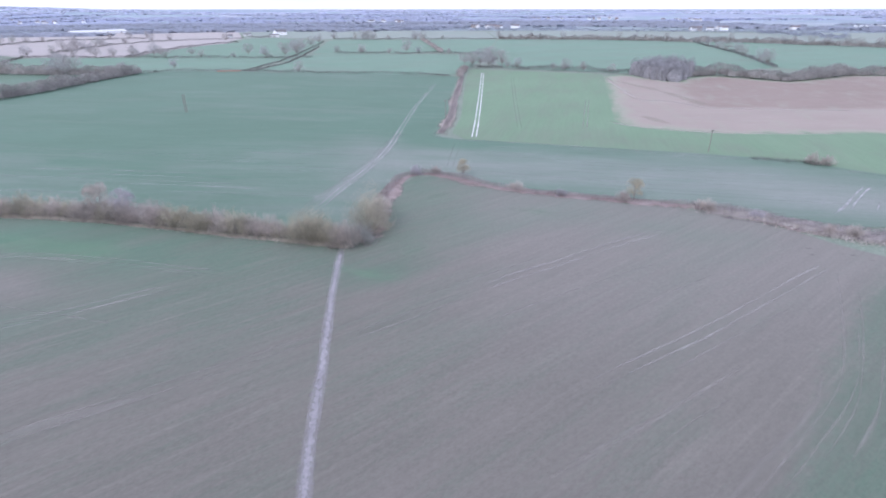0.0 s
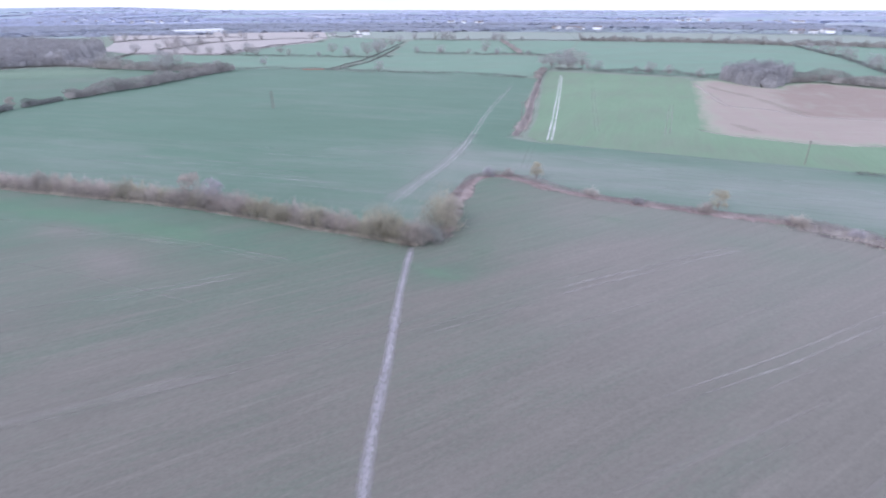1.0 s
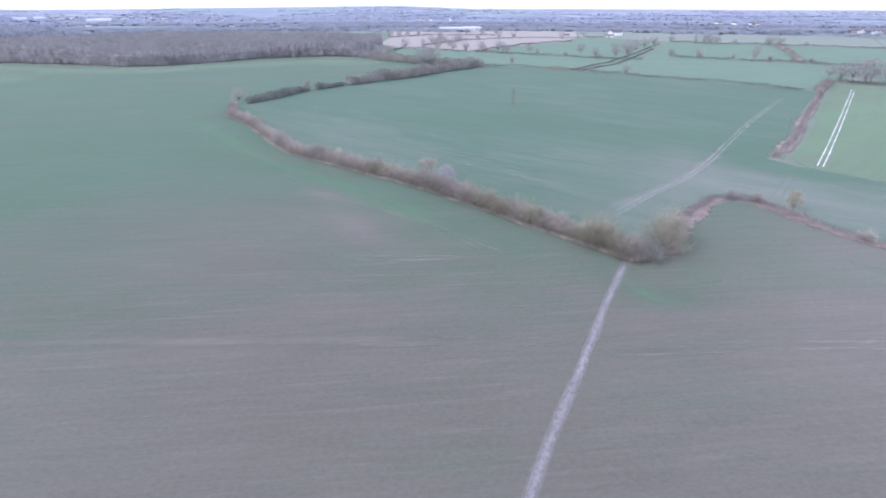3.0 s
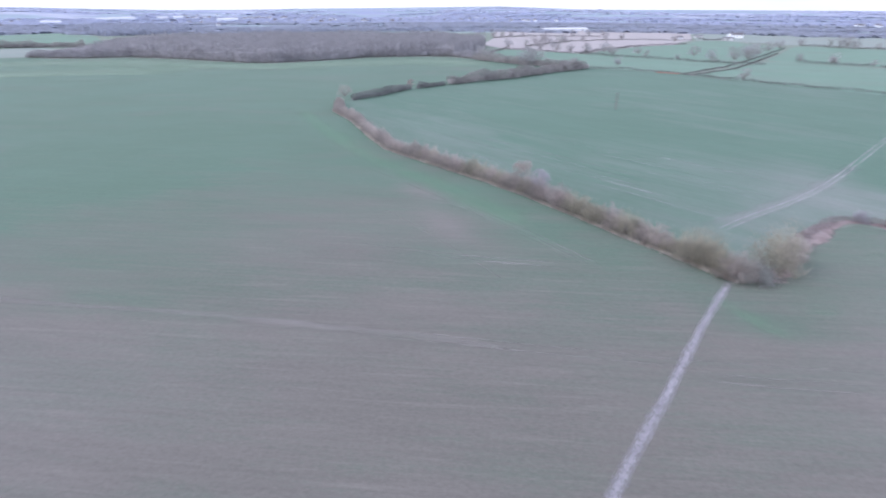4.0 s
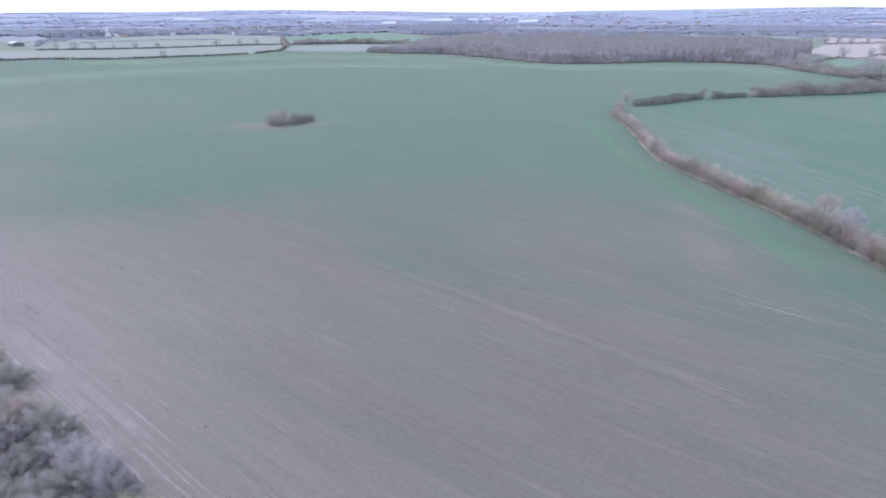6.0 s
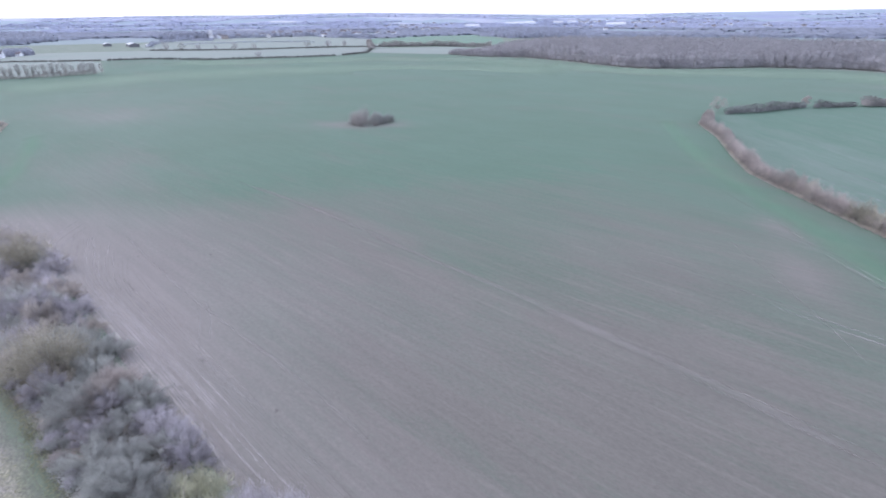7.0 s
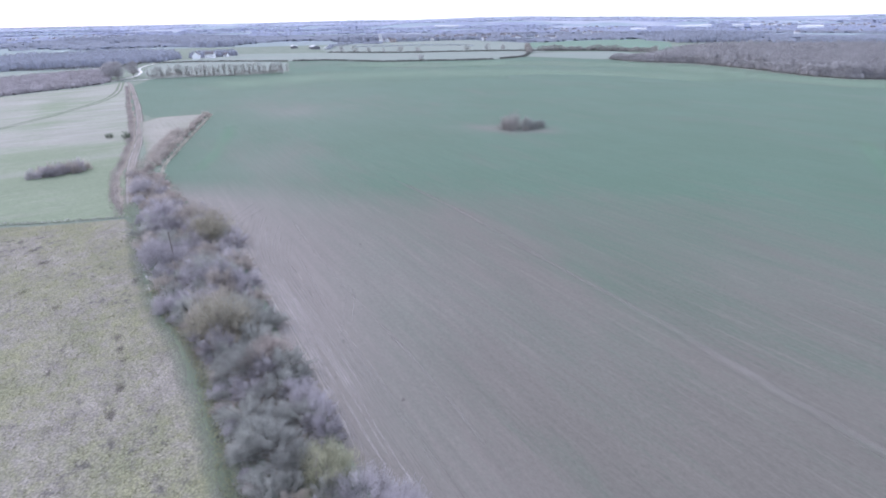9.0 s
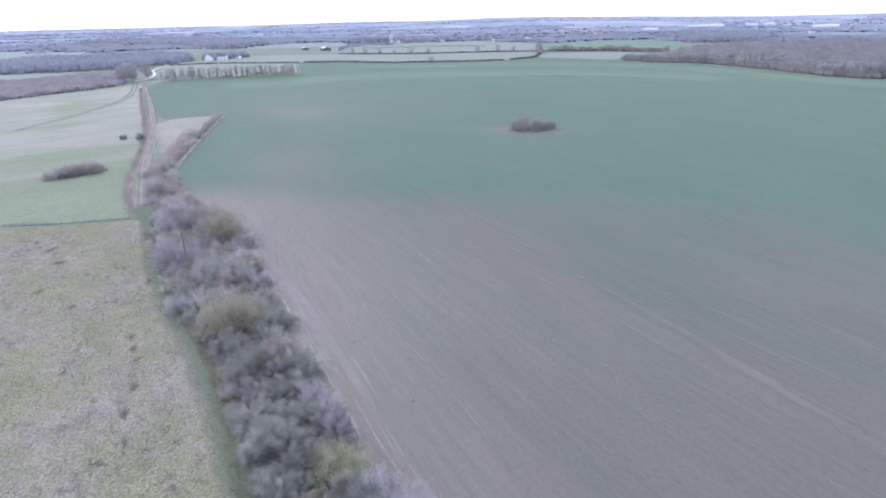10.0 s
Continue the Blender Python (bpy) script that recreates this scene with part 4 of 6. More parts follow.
def pale_edge(x, y):
    """Pale grass round the ploughed field's near corner."""
    edge = np.interp(y, [262, 269, 295, 345, 376, 420], [400, 135, 139, 147, 165, 190])
    dark = ease((x - edge) / 5 + 0.5) * ease((y - 268.9 + 0.145 * (x - 135)) / 3 + 0.5)
    g = 0.66 - 0.60 * dark + 0.7 * bump2(x, y, 315, 385, 45, 10, -8)
    return np.clip(g, 0, 1)


sheet("field_ploughed", [(119, 407), (136, 419), (148, 396), (159, 373), (171, 391), (199, 405), (228, 366), (258, 378), (290, 394), (430, 365), (345, 205), (260, 206), (175, 208),
      (137, 207), (105, 211), (82, 222), (76, 235)], M_PLOUGH, "reddish brown ploughed field with a pale grassy edge", "field", 0.0, 7.0, None, pale_edge, None, 11.0)
ribbon("field_streak", [(121, 385), (124, 366), (133, 334), (136, 300), (135, 272)], 9.0, M_WEEDS, "greenish weedy streak in the ploughed field", "soil patch", 0.012, 3.0, 0.8, 71)
ribbon("field_streak", [(93, 252), (96, 240), (98, 230)], 7.0, M_WEEDS, "greenish weedy streak in the ploughed field", "soil patch", 0.012, 1.5, 0.8, 72)
ribbon("field_streak", [(119, 405), (112.7, 346.8), (108.1, 301.8), (112, 297), (124, 295), (132, 271), (160, 265.5), (200, 259)], 3.4, M_PALE_SOIL, "pale dry line in the ploughed field", "soil patch", 0.016, 3.0, 0.3, 73)
ribbon("field_streak", [(74, 238), (78, 228), (88, 222), (105, 211.5), (160, 209)], 2.6, M_PALE_SOIL, "pale dry edge of the ploughed field", "soil patch", 0.016, 2.0, 0.3, 74)
FAR_FIELDS = [
    ("far_wheat_field", M_CROP_HAZED, [(-153, 450), (-125, 434), (-62, 430), (5, 416), (26, 475), (47, 606), (29, 601), (-8, 615), (-53, 624), (-123, 646), (-150, 646), (-147, 533)]),
    ("far_wheat_field", M_CROP_HAZED, [(-150, 650), (-123, 648), (-59, 635), (-1, 637), (-9, 713), (-31, 909), (-119, 905), (-177, 925), (-174, 866)]),
    ("far_wheat_field", M_CROP_HAZED, [(0, 640), (47, 608), (91, 934), (44, 934), (-28, 909), (-5, 713)]),
    ("far_wheat_field", M_CROP_HAZED, [(51, 475), (58, 464), (99, 446), (123, 436), (143, 423), (182, 410), (269, 450), (279, 480), (322, 618), (364, 823), (276, 871), (204, 899), (93, 934), (49, 606)]),
    ("far_wheat_field", M_CROP_HAZED, [(273, 446), (290, 398), (430, 370), (600, 520), (537, 682), (478, 750), (424, 818), (366, 823), (324, 618), (282, 480)]),
    ("far_pasture", M_HAZED_PASTURE, [(93, 938), (204, 903), (276, 875), (364, 827), (424, 822), (537, 686), (831, 1066), (666, 1088), (523, 1128), (287, 1273), (100, 1250)]),
    ("far_wheat_field", M_CROP_HAZED, [(-247, 436), (-218, 446), (-164, 454), (-160, 547), (-136, 584), (-270, 590), (-368, 585), (-438, 584), (-399, 503), (-355, 450), (-299, 432)]),
    ("far_stubble_field", M_PINK, [(-440, 590), (-368, 590), (-330, 594), (-342, 679), (-341, 789), (-312, 865), (-343, 902), (-345, 985), (-496, 1387), (-748, 1371), (-808, 1233), (-948, 1225), (-639, 819), (-520, 640)]),
    ("far_wheat_field", M_CROP_HAZED, [(-326, 594), (-136, 588), (-156, 600), (-178, 866), (-300, 1000), (-340, 985), (-312, 868), (-338, 789), (-339, 679)]),
    ("far_pasture", M_HAZED_PASTURE, [(-340, 990), (-300, 1004), (-177, 929), (-39, 931), (91, 938), (97, 1250), (-334, 1480), (-496, 1390)]),
    ("far_pasture", M_HAZED_PASTURE, [(-700, -279), (-713, -228), (-690, -154), (-708, -105), (-727, -43), (-745, -14), (-793, 28), (-869, 37), (-918, 81), (-921, -9), (-914, -82), (-901, -136), (-910, -203), (-941, -300), (-900, -450), (-697, -456)]),
    ("far_pasture", M_HAZED_PASTURE, [(-945, -300), (-913, -203), (-904, -136), (-917, -82), (-924, -9), (-921, 81), (-1047, 41), (-1300, 50), (-1500, -100), (-1390, -290), (-1120, -380)]),
    ("far_pasture", M_HAZED_PASTURE, [(-494, -332), (-562, -224), (-697, -279), (-711, -378), (-704, -422), (-693, -454), (-560, -386)]),
    ("far_pasture", M_HAZED_PASTURE, [(-796, 34), (-869, 42), (-910, 190), (-780, 190), (-740, 140)]),
    ("far_wheat_field", M_CROP_HAZED, [(-912, 194), (-921, 84), (-1047, 45), (-1300, 54), (-1480, 340), (-1190, 335), (-900, 260)]),
    ("far_stubble_field", M_PINK, [(-1260, 1130), (-1370, 1235), (-1420, 1300), (-1330, 1330), (-1200, 1215)]),
    ("far_pasture", M_HAZED_PASTURE, [(-487, -500), (-534, -480), (-587, -440), (-640, -470), (-660, -540), (-610, -620), (-540, -600)]),
]
for nm, mat, poly in FAR_FIELDS:
    sheet(nm, poly, mat, {"far_wheat_field": "far green wheat field between hedges", "far_pasture": "far green pasture between hedges, haze in its pale colour", "far_stubble_field": "far pinkish bare stubble field"}[nm], "field", 0.0, 40.0)

# meadows beyond the scrub belt
sheet("meadow_near", [(-40, -27), (-50, -34), (-62, -42), (-69, -48), (-76, -57), (-88, -68), (-101, -80), (-122, -96), (-122, -98), (-115, -117), (-112, -131), (-105, -170), (-30, -190), (60, -90), (70, -20), (30, 20), (-10, 8)],
      M_MEADOW, "rough tussocky meadow, yellowish green with bleached patches", "meadow", 0.0, 10.0)


def tussocks():
    """Blades of the near meadow, bent over and bleached, in loose clumps."""
    rng = np.random.default_rng(44)
    c = scatter([(-38, -30), (-56, -44), (-80, -66), (-100, -83), (-118, -97), (-112, -130), (-60, -120), (-20, -60)], 1.5, 45)
    c = np.repeat(c, 9, 0) + rng.normal(0, 0.45, (9 * len(c), 2))
    c = c[rng.uniform(0, 1, len(c)) < 0.75]
    at = np.c_[c, height(c[:, 0], c[:, 1]) + 0.01]
    way = unit(rng.normal(0, 0.8, (len(c), 3)) * np.array([1, 1, 0.3]) + np.array([0, 0, 0.45]))
    v, f = sprays(rng, at, way, rng.uniform(0.2, 0.55, len(c)), rng.uniform(0.05, 0.13, len(c)))
    tagged(link_mesh("tussock_grass", v, f, T_TUFT), "bleached tussocks of rough meadow grass", "grass", kind="stuff")


tussocks()


def lush_meadow(x, y):
    """Green beside the fence, bleached in streaks towards the road."""
    r = np.hypot(x, y)
    g = 1.0 - 0.75 * ease((r - 245) / 70) + 0.55 * bump2(x, y, -300, -272, 130, 6, 36) - 0.45 * bump2(x, y, -210, -200, 60, 6, 118) - 0.35 * bump2(x, y, -180, -190, 50, 4, 125)
    return np.clip(g, 0.05, 1)


sheet("meadow_far", [(-124, -98), (-147, -115), (-163, -128), (-211, -160), (-267, -197), (-330, -245), (-469, -337), (-435, -340), (-389, -357), (-351, -369), (-260, -330), (-160, -240), (-115, -200), (-107, -170), (-114, -131), (-117, -117)],
      M_MEADOW2, "green grazed meadow bleaching to pale grass streaks", "meadow", 0.0, 8.0, None, lush_meadow)
sheet("stubble_triangle", [(-168, -121), (-207, -138), (-295, -169), (-282, -190), (-264, -190), (-230, -166)], M_STUBBLE, "small triangle of pale stubble beside the track", "field", 0.01, 3.0, soft=3.0)

# ground under hedges and scrub
ribbon("verge", [(x + 1.2, y + 3.0) for x, y in MAIN_HEDGE], 2.4, M_VERGE, "dead grass and litter under the field hedge", "verge", 0.008, 3.0, 0.6, 3)
ribbon("verge", [(-17, 101), (-15, 108), (-14, 117), (-15, 134), (-11, 151), (-4, 154), (3, 149), (12, 141), (25, 134.5), (38, 130), (60, 124), (68, 120), (75, 113), (83, 107), (95, 101), (120, 95)], 5.2, M_BRAMBLE_FLOOR,
       "brown bramble litter along the ditch", "verge", 0.008, 3.0, 0.7, 4)
ribbon("verge", [((a[0] + b[0]) / 2, (a[1] + b[1]) / 2) for a, b in zip(BELT_LEFT, BELT_RIGHT)], 14.0, M_VERGE, "dead grass and litter under the scrub", "verge", 0.008, 3.0, 1.0, 5)
ribbon("verge", [(-1, 209), (4, 246), (8, 318), (15, 412)], 5.2, M_STRIP, "tan dead grass along the field ditch", "verge", 0.008, 6.0, 0.7, 6)

# ---------------------------------------------------------------- paths and wheel marks
ribbon("footpath", [(-20.8, 99), (-20.2, 91), (-19.2, 80), (-18, 70), (-16.9, 61), (-16.2, 55), (-15.5, 47.5), (-14.9, 42), (-13.8, 36), (-12.2, 24)], 2.0, M_PATH, "pale trodden footpath across the field", "path", 0.016, 0.8, 0.07, 11)
ribbon("grass_path", [(-33, -23), (-41.2, -29.8), (-47.5, -34.5), (-56, -41.2), (-67.8, -51.3), (-80.5, -64), (-95, -76), (-108, -86), (-122, -95.5), (-136, -107.5)], 5.2, M_MOWN, "mown green path beside the scrub", "path", 0.012, 1.5, 0.12, 12)
for i, (q, w) in enumerate([([(-240, 150), (-186, 127.7), (-144.6, 113.3), (-116.8, 108), (-94, 104), (-76, 99.5), (-60, 95)], 14), ([(-24, 92), (-13.4, 86.5), (-3, 84)], 6), ([(-6, 126), (-2, 133), (6, 135)], 8), ([(14, 122), (32, 118)], 7),
                            ([(-166, -105), (-185, -109), (-225, -122), (-262, -139)], 11), ([(-11, 92), (-6, 97), (-2, 104)], 6)]):
    ribbon("lush_crop", q, w, M_LUSH, "lusher green strip of young wheat", "crop patch", 0.013, 2.5, 0.6, 200 + i)
# wide soft strips that lighten the far crop as haze would
ribbon("far_crop", [(-300, 405), (-350, 405), (-400, 400), (-430, 340), (-445, 270), (-500, 225), (-580, 200), (-640, 150), (-670, 90), (-690, 10), (-660, -60), (-645, -140), (-655, -210)], 110, M_HAZED_GREEN, "far side of the wheat field, paler green with haze in its colour", "crop patch", 0.03, 10.0, 3.0, 210)
ribbon("far_crop", [(-420, -255), (-500, -190), (-545, -90), (-555, 20), (-530, 110), (-470, 200)], 150, M_HAZED_GREEN, "far side of the wheat field, paler green with haze in its colour", "crop patch", 0.02, 10.0, 3.0, 211)
ribbon("track_bed", [(-130, -102), (-159, -122.5), (-181, -137.4), (-208, -153), (-235, -170.6), (-294, -210.4), (-371, -266), (-441, -317), (-466, -338)], 5.0, M_BED, "worn brownish bed of the farm track", "track", 0.006, 3.0, 0.3, 10)
wheel_pair("track", [(-130, -102), (-159, -122.5), (-181, -137.4), (-208, -153), (-235, -170.6), (-294, -210.4), (-371, -266), (-441, -317), (-466, -338)], M_TRACK, "pale farm track with two ruts", 2.2, 1.1, 7, 0.15)
wheel_pair("track", [(-466, -343), (-375, -283), (-310, -262), (-240, -250)], M_GREENTRACK, "green track across the bleached meadow", 3.0, 2.0, 8, 0.2)
# matte whitish ribbons: the puddles' sky reflection is painted, not mirrored
for i, q in enumerate([[(-91, -72.2), (-88.5, -70.5)], [(-86, -68.6), (-83, -66)]]):
    ribbon("puddle", q, 0.35, M_BRIGHTWHEEL, "thin puddle on the mown path, sky reflection in its pale colour", "puddle", 0.02, 0.4, 0.04, 15 + i)
ribbon("farm_road", [(-460, -356), (-492, -356), (-518, -363), (-560, -386), (-598, -417), (-664, -448), (-760, -470)], 2.4, M_ROAD, "pale gravel farm road", "road", 0.03, 5.0, 0.2, 13)
ribbon("farm_road", [(-469, -343), (-480, -336), (-494, -328)], 2.4, M_ROAD, "pale gravel field entrance", "road", 0.04, 3.0, 0.2, 14)
wheel_pair("wheel_mark", [(-31, 121), (-28, 139), (-23, 159), (-19, 185), (-17, 226), (-14, 278), (-5, 370)], M_WHEEL, "pale wheel mark in wheat, wet glint in its colour", 1.5, 0.6, 21)
wheel_pair("wheel_mark", [(12, 202), (17.5, 261), (32, 437)], M_BRIGHTWHEEL, "bright tramline in wheat, wet glint in its colour", 1.6, 0.62, 22)
wheel_pair("wheel_mark", [(32, 220), (41, 308), (52, 410)], M_MARK, "pale tramline in wheat", 1.6, 0.5, 23)
wheel_pair("wheel_mark", [(59, 220), (82, 307)], M_MARK, "pale tramline in wheat", 1.7, 0.7, 24)
wheel_pair("wheel_mark", [(2, 159), (6, 199)], M_FAINT, "faint wheel mark in wheat", 1.9, 0.4, 25)
for i, q in enumerate([[(92.4, 117.2), (97.1, 121.1), (104.7, 128.9), (116.1, 139.5)], [(99.6, 121.1), (107.6, 129.8), (118, 139.5)], [(95.5, 119), (102.5, 126), (109, 133)], [(104, 119), (111, 127)]]):
    ribbon("wheel_mark", q, (0.55, 0.7, 0.4, 0.4)[i], M_WHEEL, "pale wheel mark in wheat, wet glint in its colour", "wheel mark", 0.012, 1.0, 0.12, 310 + i, group="wheel marks in the fields")
dr = random.Random(31)
for i in range(15):
    y0 = 127 + 4.3 * i + dr.uniform(-1, 1)
    x0, run = dr.uniform(-150, -60), dr.uniform(40, 95)
    x1 = min(x0 + run, -26)
    ribbon("drill_mark", [(x0, y0 - 0.13 * x0 - 7), ((x0 + x1) / 2, y0 - 0.065 * (x0 + x1) - 6), (x1, y0 - 0.13 * x1 - 7)], dr.uniform(0.4, 0.9), M_DRILL, "faint pale drill mark in wheat", "wheel mark", 0.010, 2.0, 0.1, 40 + i, group="wheel marks in the fields")
for i in range(16):
    o = 6 + 3.1 * i + dr.uniform(-0.8, 0.8)
    x0, run = dr.uniform(2, 45), dr.uniform(35, 85)
    ribbon("drill_mark", [(x, 148 + o - 0.40 * x + 0.0011 * x * x) for x in (x0, x0 + run / 2, min(x0 + run, 118))], dr.uniform(0.35, 0.75), M_DRILL, "faint pale drill mark in wheat", "wheel mark", 0.010, 2.0, 0.1, 240 + i, group="wheel marks in the fields")
wheel_pair("wheel_mark", [(-14.8, 66.6), (-6, 72.6), (1.5, 78.1), (5, 80.7)], M_FAINT, "faint wheel mark in thin crop", 1.8, 0.6, 26)
wheel_pair("wheel_mark", [(5, 80.7), (11.9, 85.7), (23.7, 92.6), (37.5, 101.7), (48.5, 107.3)], M_MARK, "pale wheel mark in thin crop", 1.8, 0.8, 27)
wheel_pair("wheel_mark", [(20, 56), (30.9, 62.6), (39.8, 67.7), (53.5, 76.9), (66.5, 85.7), (73.5, 90.2)], M_MARK, "pale wheel mark in thin crop", 1.8, 0.6, 28)
for i, (q, w) in enumerate([([(10, 40), (18.7, 45.1), (26, 49.5), (32.9, 54), (40.6, 59.1)], 0.6), ([(28.9, 57.2), (42.3, 65.8), (59.7, 76.3)], 0.5), ([(5, 70), (24, 82), (44, 93)], 0.5), ([(22, 44), (38, 54)], 0.4), ([(30, 74), (52, 88)], 0.45)]):
    ribbon("wheel_mark", q, w, M_FAINT, "faint drill mark in thin crop", "wheel mark", 0.010, 1.5, 0.1, 270 + i, group="wheel marks in the fields")
for i, (q, w) in enumerate([([(25, 34.5), (30.6, 39.6), (37.7, 44.9), (45.3, 50.7), (48.6, 54.4), (52, 60)], 1.3), ([(30, 37), (38.5, 44.1), (49.7, 53.2), (54.7, 58.9), (63.4, 71.8), (72.8, 87.4)], 0.6), ([(33, 37.5), (40.5, 43.6), (51.2, 52.4), (56.5, 58.4), (65, 71)], 0.5),
                            ([(39, 40.9), (49, 49.2), (53.6, 54.2), (62.2, 65.5), (70.9, 78.9)], 0.6), ([(41, 40), (51, 48.4), (56, 53.8), (64.5, 65)], 0.5), ([(46, 41), (58, 51), (66, 62), (73, 74)], 0.45), ([(28, 35.5), (36, 42), (44, 48)], 0.35)]):
    ribbon("wheel_mark", q, w * 0.9, M_FAINT, "faint curved wheel mark on the headland", "wheel mark", 0.012, 1.5, 0.08, 280 + i, group="wheel marks in the fields")
wheel_pair("wheel_mark", [(-101.7, 93.3), (-91.8, 97.4), (-79, 96.6), (-63.4, 93.8), (-51.2, 90.6), (-39.1, 87.5)], M_MARK, "pale wheel mark below the lush strip", 1.6, 0.4, 36)
for i, (x, y) in enumerate([(74, 97.6), (73.1, 94.4), (79, 94.8), (80.8, 94.2), (82.8, 91.7)]):
    ribbon("dark_patch", [(x - 0.9, y + 0.1), (x, y), (x + 0.9, y - 0.2)], 0.6, M_RUT, "dark clod of turned earth by the ditch", "soil patch", 0.018, 0.25, 0.1, 296 + i, group="dark patches in the field")
wheel_pair("wheel_mark", [(-60, 41), (-44, 51), (-30, 60), (-18, 68)], M_FAINT, "faint wheel mark in thin crop", 1.9, 0.35, 30)
ribbon("wheel_mark", [(-170, -38.4), (-140, -13.7), (-121, -0.2), (-101, 12.5), (-86, 23.8), (-74.4, 31.6), (-65.8, 37), (-55.8, 44.2), (-45.5, 49.7), (-36.5, 55.6)], 2.6, M_FAINT, "pale line where the crop thins out", "wheel mark", 0.010, 1.5, 0.2, 31, group="wheel marks in the fields")
ribbon("wheel_mark", [(-125.5, -54.2), (-101.3, -38.6), (-84.4, -26.5), (-70.4, -15.4), (-58.7, -6.9), (-49.7, -1.2)], 1.0, M_FAINT, "faint drill mark in thin crop", "wheel mark", 0.010, 1.5, 0.1, 33, group="wheel marks in the fields")
ribbon("wheel_mark", [(11, 41), (26, 50), (41, 59.2)], 0.8, M_FAINT, "faint drill mark in thin crop", "wheel mark", 0.010, 1.5, 0.1, 34, group="wheel marks in the fields")
wheel_pair("wheel_mark", [(-72, 69.5), (-65.5, 72.5), (-59.5, 76), (-53.3, 80.2), (-46.2, 84.3)], M_MARK, "faint wheel mark in thin crop", 1.9, 0.5, 35)
wheel_pair("wheel_mark", [(-90, -30), (-86, -27.5), (-78, -26), (-72, -24.5)], M_MARK, "faint wheel mark in bare soil", 1.6, 0.6, 32)
o = 0.7
for i in range(34):
    o += dr.uniform(0.35, 1.25)
    far = -133 + 0.75 * o + dr.uniform(-5, 5)
    near = dr.choice([-36, -36, -44, -60, -75])
    line = [(x + 0.56 * o, y + 0.76 * o) for x, y in ((-124, -72), (-111, -63.4), (-90, -48.5), (-75, -37.5), (-63, -29), (-52, -21.2), (-36, -8)) if far + 3 < x <= near]
    ribbon("wheel_mark", [(far - 4.5 + 0.4 * o, -71 + 0.85 * o)] + line, dr.uniform(0.2, 0.42), M_FURROW if dr.random() < 1.1 - 0.035 * o else M_FAINT,
           "pale furrow along the scrub", "wheel mark", 0.010, 1.5, 0.06, 60 + i, group="wheel marks in the fields")
for i, (x0, y0, x1, y1) in enumerate([(-112, 101, -40, 86), (-100, 82, -48, 70), (-140, 105, -60, 92), (-95, 58, -60, 75), (-30, 60, 20, 95)]):
    ribbon("wheel_mark", [(x0, y0), ((x0 + x1) / 2, (y0 + y1) / 2 + 1), (x1, y1)], 0.4, M_FAINT, "faint drill mark in thin crop", "wheel mark", 0.010, 1.5, 0.1, 80 + i, group="wheel marks in the fields")
ribbon("wheel_mark", [(-114, -65.5), (-97, -52.5), (-81, -40.5), (-65, -28.5), (-55, -21.5), (-46, -15.5)], 0.65, M_PALE_EDGE, "pale dead-grass line at the field edge", "wheel mark", 0.014, 1.0, 0.1, 95, group="wheel marks in the fields")
for i, (x, y) in enumerate([(-64, -26), (-61, -23), (-70, -24.5), (-112, -47), (-110, -32), (-57, -12.5)]):
    ribbon("dark_patch", [(x - 0.7, y - 0.3), (x, y), (x + 0.6, y + 0.4)], 1.1, M_RUT, "dark disturbed patch in bare soil", "soil patch", 0.018, 0.25, 0.1, 96 + i, group="dark patches in the field")
for i, (x, y, w) in enumerate(((-67.6, -62.1, 2.2), (-64.5, -59.5, 1.6), (-61.8, -56.9, 2.0), (-55.4, -53.0, 1.8), (-50.3, -50.5, 1.6), (-81, -91, 3.0), (-87.5, -72.5, 1.8), (-76, -80, 2.0), (-94, -98, 2.8), (-58, -66, 1.4), (-100, -106, 3.0))):
    ribbon("dark_patch", [(x - 1.3, y - 1.0), (x - 0.2, y + 0.2), (x + 1.3, y + 0.9)], w, M_RUSH, "dark rush patch in the meadow", "grass patch", 0.02, 0.4, 0.25, 120 + i, group="dark patches in the meadow")
ribbon("wheel_mark", [(-33, 124), (-29, 140), (-24, 160), (-19.5, 186), (-17, 215)], 6.0, M_TRAMPLED, "pale trampled strip in wheat", "wheel mark", 0.008, 2.0, 0.4, 94, group="wheel marks in the fields")
ribbon("field_border", [(-4, 205.8), (3.6, 200.6), (24.6, 195.7), (44.4, 189.9), (62.9, 183.6), (88.8, 175), (104.4, 168.9), (113.3, 162.4), (120.3, 157), (129.7, 149.5)], 1.1, M_MARK, "pale worn line between the wheat fields", "path", 0.018, 1.5, 0.15, 91)
ribbon("field_gateway", [(-5, 209.5), (5, 202)], 0.9, M_WHEEL, "pale worn strip at the ditch end", "path", 0.016, 1.0, 0.1, 90)

# ---------------------------------------------------------------- the field hedge
rnd = random.Random(5)
pts, ways = along(MAIN_HEDGE, 1.9)
LABELS = {T_BROWN.name: "bare brown hawthorn shrub in the field hedge", T_RED.name: "bare reddish shrub in the field hedge", T_OLIVE.name: "olive hazel shrub with catkins in the field hedge",
          T_PURPLE.name: "bare purplish blackthorn shrub in the field hedge", T_GREY.name: "bare grey-green shrub in the field hedge"}
